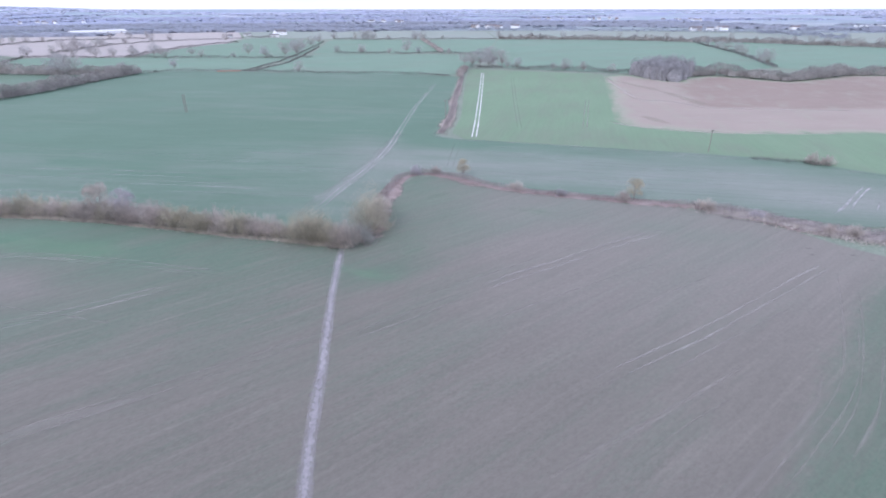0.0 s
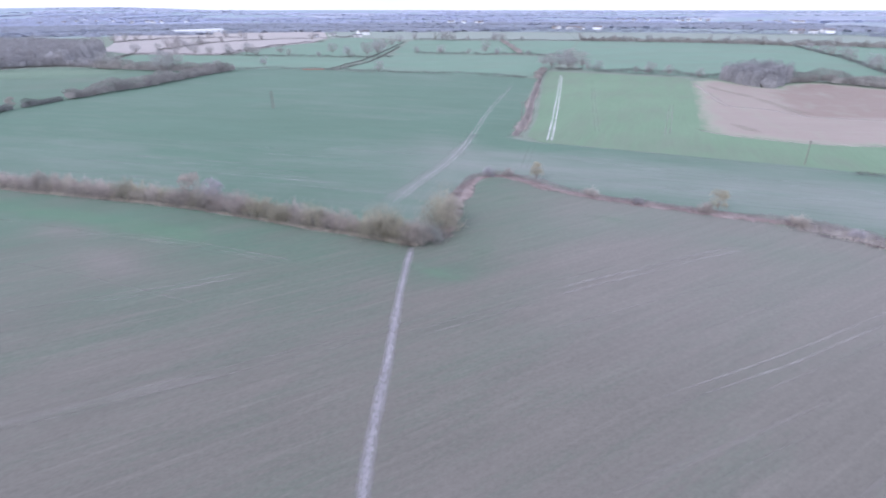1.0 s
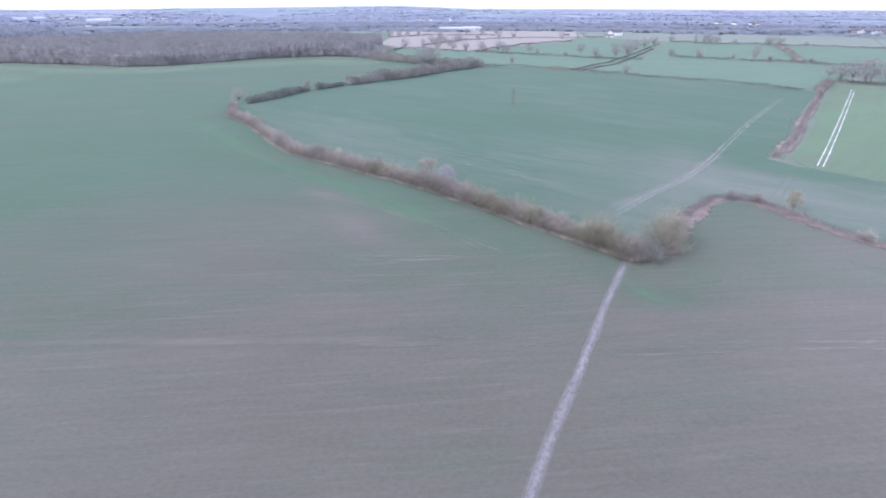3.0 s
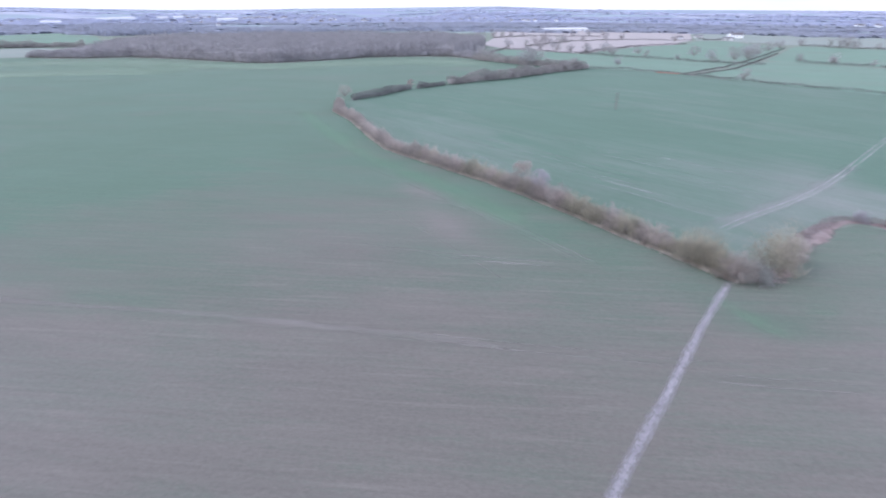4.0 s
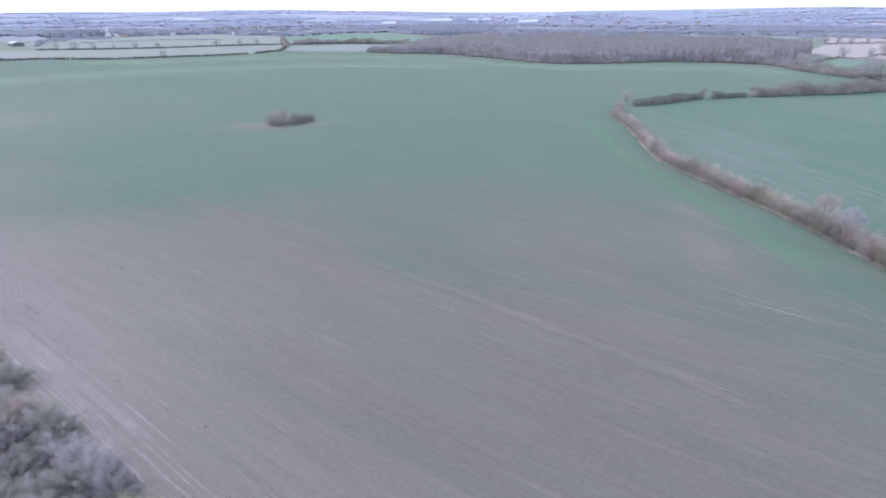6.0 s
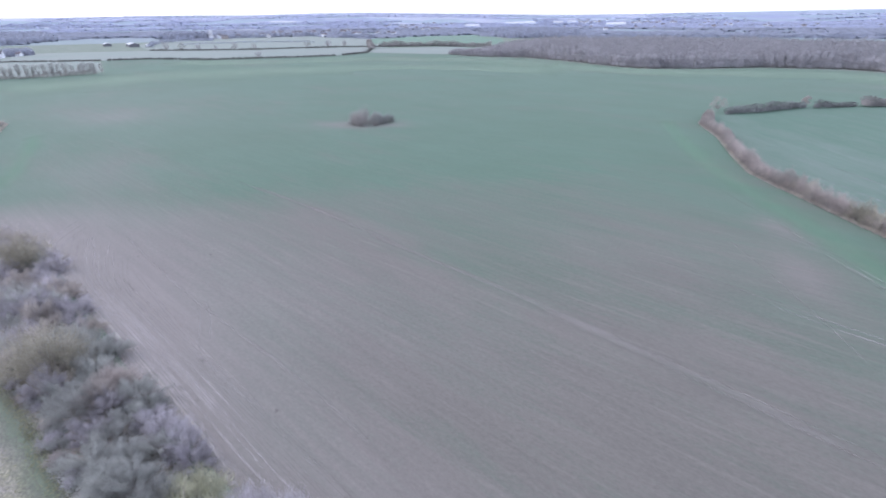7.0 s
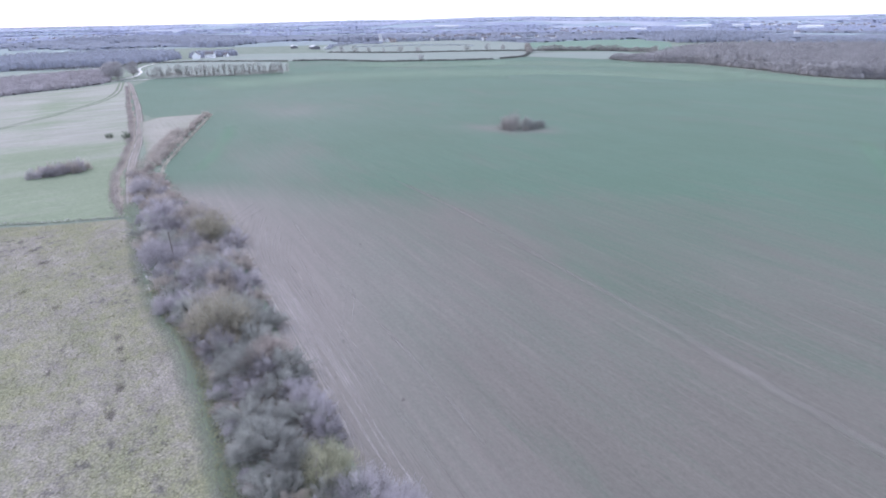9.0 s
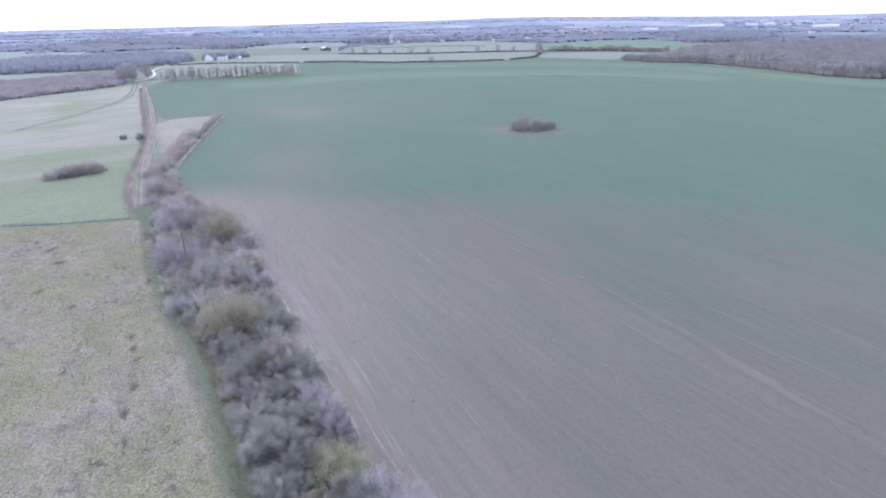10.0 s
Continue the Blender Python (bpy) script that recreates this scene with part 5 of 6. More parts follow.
for i, ((x, y), (dx, dy)) in enumerate(zip(pts, ways)):
    s = i * 1.9
    if s < 12:
        mat, sc = rnd.choice([T_OLIVE, T_OLIVE, T_BROWN]), 1.05
    elif s < 48:
        mat, sc = rnd.choice([T_BROWN, T_OLIVE, T_RED, T_OLIVE]), 0.98
    elif s < 115:
        mat, sc = rnd.choice([T_BROWN, T_BROWN, T_RED, T_OLIVE]), 0.95
    else:
        mat, sc = rnd.choice([T_RED, T_RED, T_BROWN]), 0.85
    o = rnd.uniform(1.5, 3.0)
    plant("hedge_shrub", rnd.choice(HEDGING), mat, x + dy * o, y - dx * o, sc * rnd.uniform(1.08, 1.42), rnd.uniform(0, 360), LABELS[mat.name], "shrub", "shrubs of the field hedge", 0.05, rnd.uniform(0.8, 1.1))
# taller plants at the corner
plant("tree", ROUND[2], T_OLIVE, -15.8, 108.5, 1.42, 20, "olive-brown bare tree at the hedge corner", "tree")
plant("tree", TREES[1], T_BROWN, -14.5, 111, 0.75, 80, "bare brown tree behind the hedge corner", "tree")
plant("hedge_shrub", BROAD[0], T_GREY, -17, 102, 0.9, 10, "grey-green sprawling shrub at the hedge corner", "shrub", "shrubs of the field hedge")
plant("tree", ROUND[1], T_OLIVE, -28.5, 103.5, 1.3, 140, "olive catkin-covered tree in the field hedge", "tree", "", 0.0, 0.85)
plant("tree", TREES[3], T_BROWN, -82, 119, 0.95, 200, "bare brown tree standing above the field hedge", "tree")
plant("tree", TREES[0], T_PURPLE, -75, 117, 0.85, 250, "bare purplish tree standing above the field hedge", "tree")
plant("tree", TALL[2], T_BROWN, -250, 186, 0.75, 40, "pale bare tree at the end of the hedge", "tree")
plant("tree", TREES[1], T_RED, -253, 240, 0.7, 60, "small bare tree in the hedge line", "tree")
plant("tree", TREES[1], T_OLIVE, 6, 150, 0.62, 90, "small olive tree beside the ditch", "tree")
plant("tree", TREES[3], T_OLIVE, 49, 129, 0.66, 15, "small yellowish tree beside the ditch", "tree")
plant("hedge_shrub", SHRUBS[1], T_BROWN, 117, 163.5, 1.0, 15, "bare brown shrub at the field edge", "shrub")
plant("hedge_shrub", SHRUBS[2], T_BROWN, 120.5, 161.8, 0.9, 115, "bare brown shrub at the field edge", "shrub")


def tuft_row(name, pts, width, tall, material, label, seed, per_metre=30, spray=0.06):
    return hedge(name, pts, width, tall, material, label, seed, per_metre, tall * 1.1, spray, 0.4, "stuff")


tuft_row("dead_grass", [(x + 0.1, y - 0.1) for x, y in MAIN_HEDGE], 0.9, 0.55, T_STRAW, "pale dead grass along the foot of the hedge", 7, 95, 0.10)
tuft_row("path_tufts", [(-38.5, -27.6), (-49, -35), (-60.5, -43.6), (-68.5, -50.5), (-76, -58.6), (-84, -66)], 1.8, 0.34, T_TUFT, "yellowish grass tufts between the mown path and scrub", 12, 60, 0.08)
ribbon("verge", [(60, 122), (70, 118.5), (77, 112.5), (84, 107.5), (92, 103), (104, 99)], 11.0, M_BANK, "trampled lilac-grey mud and dead grass at the ditch end", "verge", 0.009, 1.5, 0.8, 9)
# low brambles along the ditch
MID_DITCH = [(-16, 112), (-15.5, 122), (-15.5, 134), (-12, 151), (-5, 155), (3, 149), (12, 141), (25, 134.5), (38, 130), (60, 124.5), (68, 121), (75, 115), (83, 108), (96, 103), (118, 97)]
hedge("bramble_bank", MID_DITCH, 2.6, 1.1, T_BRAMBLE, "low reddish brambles along the ditch", 8, 75, 0.5, 0.09, 0.6, "stuff")
hedge("bramble_bank", [(-1, 210), (4, 246), (8, 318), (15, 410)], 2.2, 1.0, T_BRAMBLE, "reddish brambles along the field ditch", 9, 42, 0.7, 0.12, 0.9, "stuff")
tuft_row("dead_grass", [(60, 122), (70, 116), (78, 108), (88, 100), (110, 96)], 5.0, 0.7, T_STRAW, "pale dead grass on the ditch bank", 10, 40, 0.09)
for i, (x, y) in enumerate([(-14, 118), (-14.5, 124), (-8, 153), (-2, 154), (20, 137), (31, 132), (46, 128), (64, 121), (73, 115), (84, 106), (88, 104), (95, 101)]):
    plant("bramble", SMALL[i % 3], (T_RED, T_BROWN, T_PURPLE)[i % 3], x, y, rnd.uniform(0.9, 1.6), rnd.uniform(0, 360), "low bare bramble bush by the ditch", "shrub", "brambles by the ditch")

# ---------------------------------------------------------------- scrub belt beside the meadow
BELT = [(x + 1.1, y + 1.5) for x, y in BELT_LEFT] + [(x - 1.1, y - 1.5) for x, y in BELT_RIGHT[::-1]] + [(-24, 0), (-12, 6), (-16, -8), (-27, -18)]
SPECIAL = [(-70.5, -44.5, BROAD[0], T_OLIVE, 1.8, "broad olive-brown sallow bush in the scrub belt"), (-110.4, -67.8, BROAD[1], T_OLIVE, 1.6, "broad olive-brown sallow bush in the scrub belt"),
           (-120.0, -77.7, BROAD[2], T_BROWN, 1.45, "tall bare brown bush in the scrub belt"), (-42.2, -18.1, NEARBY[0], T_LICHEN, 1.25, "yellow-olive bush at the edge of the scrub"),
           (-39.3, -13.0, NEARBY[1], T_PURPLE, 1.2, "purplish blackthorn bush at the edge of the scrub"), (-37.6, -9.6, NEARBY[0], T_PURPLE, 1.15, "purplish blackthorn bush at the edge of the scrub"), (-60.2, -37.4, NEARBY[0], T_GREY, 1.05, "grey-green lichened bush in the scrub belt"),
           (-76.9, -58.9, BROAD[3], T_PURPLE, 0.8, "purple blackthorn bush in the scrub belt"), (-94.6, -71.7, BROAD[0], T_PURPLE, 1.3, "purple blackthorn bush in the scrub belt"),
           (-122.9, -88.2, BROAD[1], T_PURPLE, 1.3, "purple blackthorn bush in the scrub belt"), (-47.1, -28.9, NEARBY[1], T_GREY, 0.95, "grey-green lichened bush in the scrub belt"),
           (-54.5, -25.1, NEARBY[1], T_PURPLE, 0.85, "pale purplish bush in the scrub belt"), (-91.5, -58.6, BROAD[2], T_GREY, 1.2, "grey-green lichened bush in the scrub belt"),
           (-65.7, -34.5, BROAD[1], T_RED, 0.8, "reddish bare bush at the edge of the scrub"), (-145.3, -108.9, BROAD[2], T_PURPLE, 1.2, "purple blackthorn bush in the scrub belt")]
for x, y, kd, mat, sc, lab in SPECIAL:
    plant("scrub_bush", kd, mat, x, y, sc, rnd.uniform(0, 360), lab, "shrub", "bushes of the scrub belt")
B_LABEL = {T_GREY.name: "grey-green lichened bush in the scrub belt", T_PURPLE.name: "purplish bare blackthorn in the scrub belt", T_BROWN.name: "brown bare bush in the scrub belt", T_RED.name: "reddish bare bush in the scrub belt"}
for x, y in scatter(BELT, 3.7, 12):
    if any(math.hypot(x - q[0], y - q[1]) < 2.0 * q[4] for q in SPECIAL):
        continue
    far = math.hypot(x, y)
    if far < 92:
        mat = rnd.choice([T_GREY, T_GREY, T_GREY, T_PURPLE, T_BROWN])
    elif far < 155:
        mat = rnd.choice([T_PURPLE, T_PURPLE, T_PURPLE, T_BROWN, T_GREY])
    else:
        mat = rnd.choice([T_PURPLE, T_BROWN, T_RED])
    plant("scrub_bush", rnd.choice(CLOSE if far < 88 else SHRUBS), mat, x, y, rnd.uniform(0.85, 1.35) * (1.0 if far < 150 else 0.62), rnd.uniform(0, 360), B_LABEL[mat.name], "shrub", "bushes of the scrub belt", 0.05, rnd.uniform(0.75, 1.0))
for i, ((x, y), (dx, dy)) in enumerate(zip(*along([(-38, -25), (-49, -33.2), (-61, -41.5), (-68, -48), (-75, -56.4)], 2.0))):
    plant("bramble", SMALL[i % 3], (T_GREY, T_BRAMBLE, T_GREY, T_PURPLE)[i % 4], x + rnd.uniform(-0.6, 0.6), y + rnd.uniform(-0.6, 0.6), rnd.uniform(0.7, 1.2), rnd.uniform(0, 360), "low bare bramble at the foot of the scrub", "shrub", "brambles along the scrub", 0.05, 0.8)
# hedge on from the belt along the stubble triangle
for i, ((x, y), _) in enumerate(zip(*along([(-168, -121), (-190, -129), (-207, -135), (-250, -151), (-290, -166)], 2.6))):
    mat = rnd.choice([T_RED, T_RED, T_BROWN])
    plant("hedge_shrub", rnd.choice(HEDGING), mat, x - 0.6 + rnd.uniform(-1, 1), y - 1.5 + rnd.uniform(-1.5, 1.5), rnd.uniform(0.42, 0.65), rnd.uniform(0, 360), "reddish bare shrub beside the stubble triangle", "shrub", "shrubs along the stubble")
hedge("scrub_bank", [(-160, -122), (-178, -128), (-200, -138), (-222, -147), (-243, -155)], 7.0, 1.3, T_RED, "low reddish scrub beside the stubble triangle", 16, 120, 0.6, 0.09, 0.5, "stuff")
tuft_row("dead_grass", [(-143, -99), (-154, -109), (-174, -120.5), (-217, -137), (-291, -164.5)], 1.1, 0.6, T_STRAW, "pale dead grass at the field edge", 17, 30, 0.1)
# low brush on the meadow side of the track
hedge("track_brush", [(-124, -101.5), (-140, -115), (-159, -128.5), (-184, -143), (-222, -166), (-257, -190), (-328, -241), (-428, -312)], 2.4, 1.0, T_BRAMBLE, "low brown brush beside the farm track", 18, 26, 0.7, 0.11, 0.6, "stuff")
ribbon("verge", [(-124, -100.5), (-140, -114), (-159, -127.5), (-184, -142), (-222, -165), (-257, -189), (-328, -240), (-428, -311)], 3.6, M_VERGE, "brown dead-grass verge beside the farm track", "verge", 0.008, 3.0, 0.5, 8)
# thicket and two dark bushes in the meadow
for x, y in scatter([(-156, -157), (-158, -151), (-166, -145.5), (-170.5, -147), (-166, -153), (-160, -158)], 2.5, 14):
    plant("thicket_bush", rnd.choice(SHRUBS), rnd.choice([T_PURPLE, T_BROWN]), x, y, rnd.uniform(0.75, 1.0), rnd.uniform(0, 360), "bare bramble bush in the meadow thicket", "shrub", "bushes of the meadow thicket", 0.0, rnd.uniform(1.0, 1.4))
plant("dark_bush", SHRUBS[0], T_EVER, -223, -177, 0.6, 30, "dark evergreen bush alone in the meadow", "shrub", "", 0.0, 1.25)
plant("dark_bush", SHRUBS[3], T_EVER, -221, -167, 0.7, 130, "dark evergreen bush beside the farm track", "shrub", "", 0.0, 1.5)
# copse in the field
for x, y, kd, mat, sc in [(-252, 4.5, ROUND[0], T_HEDGE, 0.9), (-257, 5.5, ROUND[2], T_HEDGE, 1.2), (-255, 1.5, ROUND[1], T_HEDGE, 0.95), (-257, 3, BROAD[1], T_HEDGE, 1.0), (-256, 13, BROAD[2], T_DARK, 1.15), (-260, 18, BROAD[3], T_DARK, 0.95), (-263, 12, BROAD[0], T_HEDGE, 1.0), (-251, 11, SHRUBS[2], T_HEDGE, 0.7)]:
    plant("copse_tree", kd, mat, x, y, sc, rnd.uniform(0, 360), "bare tree in the small field copse", "tree", "trees of the field copse")

# ---------------------------------------------------------------- far hedges, rows and woods
HEDGES = [
    ([(-243, 186), (-244, 208)], 4, 4.0, T_DARK), ([(-245, 210), (-252, 238)], 4, 3.6, T_DARK), ([(-249, 243), (-249, 267)], 4, 3.6, T_DARK), ([(-248, 271), (-244, 300), (-240, 322)], 8, 6.2, T_HEDGE),
    ([(-239, 325), (-241, 390), (-237, 430)], 9, 6.5, T_HEDGE), ([(-255, 432), (-299, 426), (-351, 436), (-368, 444)], 9, 6.5, T_HEDGE),
    (CROSS_HEDGE, 2.5, 2.1, T_LINE), ([(13, 414), (16, 440), (20, 470)], 6, 3.5, T_RED), ([(23, 466), (51, 469)], 5, 3.0, T_LINE), ([(58, 464), (99, 446), (123, 436), (143, 423)], 5, 3.4, T_LINE),
    ([(182, 402), (199, 406), (218, 385), (228, 367), (258, 378), (290, 394), (330, 388), (430, 365)], 11, 6.8, T_HEDGE),
    ([(101, 169.5), (108, 167.5), (114, 164.5), (119, 159.5)], 2.4, 0.9, T_LINE),
    ([(-160, 450), (-158, 547), (-180, 866)], 1.8, 1.0, T_LINE), ([(-152, 450), (-146, 533), (-165, 760)], 1.8, 1.0, T_LINE),
    ([(-123, 647), (-59, 634)], 3, 2.5, T_LINE), ([(-53, 625), (-8, 616), (29, 602), (47, 606)], 4, 2.8, T_LINE), ([(-177, 926), (-119, 906), (-39, 928), (44, 935), (91, 935)], 3, 2.3, T_LINE),
    ([(-31, 909), (-9, 713), (-1, 637)], 6, 3.4, T_RED), ([(95, 936), (204, 901), (276, 873), (364, 825), (424, 820), (478, 752), (537, 684), (640, 640)], 8, 6.5, T_HEDGE),
    ([(364, 823), (322, 618), (279, 480), (269, 448)], 3, 2.4, T_DARK), ([(287, 1273), (523, 1128), (666, 1088), (831, 1066)], 8, 6.0, T_HAZED), ([(605, 1095), (616, 972), (618, 863)], 10, 7.0, T_HAZED),
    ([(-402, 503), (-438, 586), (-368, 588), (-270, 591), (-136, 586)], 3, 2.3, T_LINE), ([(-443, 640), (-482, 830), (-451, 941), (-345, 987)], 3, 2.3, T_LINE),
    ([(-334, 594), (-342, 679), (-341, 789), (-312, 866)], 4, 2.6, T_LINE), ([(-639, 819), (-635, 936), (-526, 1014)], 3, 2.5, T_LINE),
    ([(-948, 1225), (-808, 1236), (-748, 1374), (-496, 1390)], 10, 7.0, T_HAZED), ([(-340, 1000), (-300, 1004)], 5, 4.0, T_LINE),
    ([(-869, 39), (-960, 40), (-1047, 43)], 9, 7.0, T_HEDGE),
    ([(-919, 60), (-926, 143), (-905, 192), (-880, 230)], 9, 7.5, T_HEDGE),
    ([(-114, -131), (-117, -117), (-123, -99)], 1.4, 0.6, T_GREY), ([(-1110, -300), (-1180, -150), (-1150, -60)], 3, 2.6, T_HAZED),
    ([(-520, 1395), (-334, 1490), (-100, 1370), (100, 1262), (300, 1285)], 12, 8.0, T_HAZED), ([(-1300, 62), (-1510, -95), (-1400, -280)], 12, 8.0, T_HAZED), ([(-1040, -330), (-1130, -350), (-1330, -330)], 8, 6.0, T_HAZED),
    ([(-1040, 470), (-1180, 620), (-1000, 900), (-960, 1215)], 12, 8.0, T_HAZED), ([(840, 1070), (1000, 1200), (1200, 1250)], 12, 8.0, T_HAZED), ([(-560, -620), (-600, -460), (-690, -462)], 4, 3.0, T_LINE),
]
for i, (p, w, tl, mat) in enumerate(HEDGES):
    d = math.hypot(*p[0])
    hedge("hedgerow", p, w, tl, mat, {T_DARK.name: "dark clipped hedge between fields", T_RED.name: "reddish bare hedge between fields", T_LINE.name: "thin bare hedge between fields",
          T_HEDGE.name: "tall overgrown bare hedge between fields", T_GREY.name: "thin low hedge across the meadow", T_HAZED.name: "far hedge lined with trees"}[mat.name], 100 + i, max(24, min(150, 32000 / d * tl / 5)), 0.4 + tl * 0.13, 0.08 + d * 0.00032, 0.35, "stuff")


CLIPPED = [([(-695, -456), (-706, -422), (-713, -378), (-701, -323), (-700, -279)], 1.5, 1.9), ([(-700, -271), (-713, -228), (-690, -154), (-708, -105), (-727, -43), (-744, -14)], 1.6, 2.3),
           ([(-752, -3), (-791, 28), (-869, 39)], 1.8, 2.6), ([(-941, -300), (-911, -203), (-902, -136), (-915, -82), (-922, -9), (-919, 81), (-926, 143), (-907, 192)], 1.7, 2.4)]
for i, (line, wide, tall) in enumerate(CLIPPED):
    spots = np.array(along(line, 1.9)[0]) + np.random.default_rng(400 + i).normal(0, 0.5, (len(along(line, 1.9)[0]), 2))
    tree_domes("hedgerow", spots, wide, tall, T_CLIP, "dark clipped hedge between far pastures", 410 + i, "hedge")

wood("woodland", scatter([(x * 1.01, y * 1.01) for x, y in WOOD_FRONT[1:]] + [(-800, 230), (-850, 330), (-810, 450), (-730, 570), (-610, 650), (-490, 610), (-425, 510)], 6.4, 21), 16.5, T_WOOD, "leafless grey-brown wood behind the field", 22, 170, 4.3, 0.34, 0.95, 0.03, (-760, 150, 120), WOOD_FRONT)
hedge("wood_edge", [(x * 1.006, y * 1.006) for x, y in WOOD_FRONT], 8, 7.5, T_WOOD, "bare scrub along the edge of the wood", 23, 80, 1.0, 0.28, 0.3, "stuff")
hedge("wood_edge", [(x * 1.001, y * 1.001) for x, y in WOOD_FRONT], 3, 2.0, T_HEDGE, "low bare brambles at the foot of the wood", 24, 26, 0.8, 0.25, 0.4, "stuff")
wood("tree_clump", scatter([(143, 424), (147, 392), (158, 373), (172, 392), (184, 404), (172, 432)], 4.0, 24), 12.5, T_WOOD, "round clump of bare trees beside the ploughed field", 25, 300, 3.4, 0.2, 0.9, 0.03)
wood("young_plantation", scatter([(-345, -372), (-392, -362), (-438, -349), (-462, -352), (-520, -395), (-562, -426), (-511, -438), (-472, -453), (-450, -469), (-400, -440)], 4.2, 26), 5.0, T_PLANT, "lilac-grey young plantation beside the meadow", 27, 70, 2.6, 0.3, 1.1, 0.05)
wood("far_wood", scatter([(-560, -580), (-582, -540), (-612, -507), (-662, -484), (-722, -470), (-800, -486), (-870, -530), (-900, -620), (-800, -720), (-640, -720)], 9.0, 28), 11, T_HAZED, "far leafless wood on the plain", 29, 70, 4.5, 0.6, 2.2, flat=1.5)
wood("far_wood", scatter([(-1584, -1342), (-1422, -988), (-1138, -623), (-1352, -618), (-1700, -800), (-1850, -1250)], 16.0, 30), 15, T_HAZED, "far leafless wood on the plain", 31, 26, 8.0, 1.6, 3.5, flat=1.5)
wood("far_wood", scatter([(-1543, 369), (-1190, 345), (-1201, 419), (-1256, 519), (-1500, 640), (-1800, 520)], 13.0, 32), 15, T_HAZED, "far leafless wood on the plain", 33, 36, 7.0, 1.2, 3.0, flat=1.5)

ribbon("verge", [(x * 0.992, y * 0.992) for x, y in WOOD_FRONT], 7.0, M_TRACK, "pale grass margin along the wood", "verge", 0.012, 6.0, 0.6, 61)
wood("farm_trees", scatter([(-800, -470), (-830, -440), (-870, -425), (-900, -450), (-840, -485)], 8.0, 34), 9, T_HAZED, "trees sheltering the far farmhouse", 35, 80, 4.0, 0.6, 1.8, 0.05)
wood("church_trees", scatter([(-1400, -420), (-1350, -350), (-1370, -315), (-1420, -300), (-1480, -390)], 9.0, 36), 15, T_HAZED, "dark trees around the far church", 37, 70, 5.5, 0.9, 2.4, 0.05)
wood("village_trees", scatter([(-1400, -285), (-1500, -105), (-1560, 60), (-1620, 60), (-1560, -120), (-1460, -290)], 15.0, 38), 9, T_HAZED, "garden trees along the far village", 39, 40, 5.0, 1.0, 2.4, 0.05)
# single far trees
FAR_TREES = [(-291, 420, 1.1), (-284, 428, 1.0), (-302, 444, 1.0), (-395, 632, 0.8), (-277, 623, 0.7), (-343, 902, 0.9), (-160, 620, 1.1), (-169, 605, 1.0), (-172, 660, 1.1), (-191, 607, 0.8), (-220, 640, 0.8), (-113, 438, 0.6), (-227, 473, 0.6),
             (-420, 640, 0.9), (-470, 700, 0.8), (-455, 760, 0.9), (-520, 800, 0.8), (-300, 600, 0.8), (-310, 606, 0.9), (-330, 600, 0.8), (26, 479, 0.9), (33, 484, 1.0), (44, 488, 1.05), (52, 482, 0.9), (40, 476, 0.8), (20, 500, 0.7),
             (-117, 892, 1.0), (-125, 896, 1.0), (-108, 890, 0.9), (-30, 892, 0.9), (-42, 900, 0.9), (-40, 640, 0.9), (-90, 640, 0.7), (-706, -105, 0.6),
             (322, 640, 0.8), (300, 560, 0.8), (284, 500, 0.8), (274, 470, 0.9), (100, 450, 0.6), (62, 462, 0.6), (-365, 450, 0.9), (-352, 446, 0.8), (-385, 470, 0.8), (-172, 700, 0.9), (-176, 760, 0.9), (-178, 820, 0.9), (-245, 425, 0.6), (-238, 400, 0.6)]
for i, (x, y, sc) in enumerate(FAR_TREES):
    plant("field_tree", TALL[i % 4], T_PALE if i % 3 else T_WOOD, x, y, sc * 1.5, 37.0 * i, "bare tree standing in a far hedge", "tree", "far hedgerow trees", 0.1)
for x, y, sc in [(-482, -359, 2.3), (-502, -356, 2.1), (-494, -366, 2.2), (-512, -362, 1.8), (-474, -362, 1.8), (-478, -354, 1.9), (-488, -371, 2.0)]:
    plant("road_tree", TREES[int(sc * 10) % 4], T_WOOD, x, y, sc * 0.85, 50 * sc, "bare brown tree at the farm road junction", "tree", "trees at the road junction", 0.1)
for i, ((x, y), _) in enumerate(zip(*along([(-492, -333), (-502, -315), (-516, -282), (-530, -247), (-547, -220)], 2.5))):
    plant("row_tree", SLIM[i % 3], T_ROW, x + rnd.uniform(-1.5, 1.5), y + rnd.uniform(-2, 2), rnd.uniform(0.8, 1.1), 61.0 * i, "slender bare tree in a planted row", "tree", "row of trees by the road", 0.1)
hedge("row_brush", [(-492, -333), (-502, -315), (-516, -282), (-530, -247), (-545, -222)], 5.0, 3.0, T_HEDGE, "grey undergrowth beneath the row of trees", 41, 24, 1.8, 0.25, 0.5, "stuff")
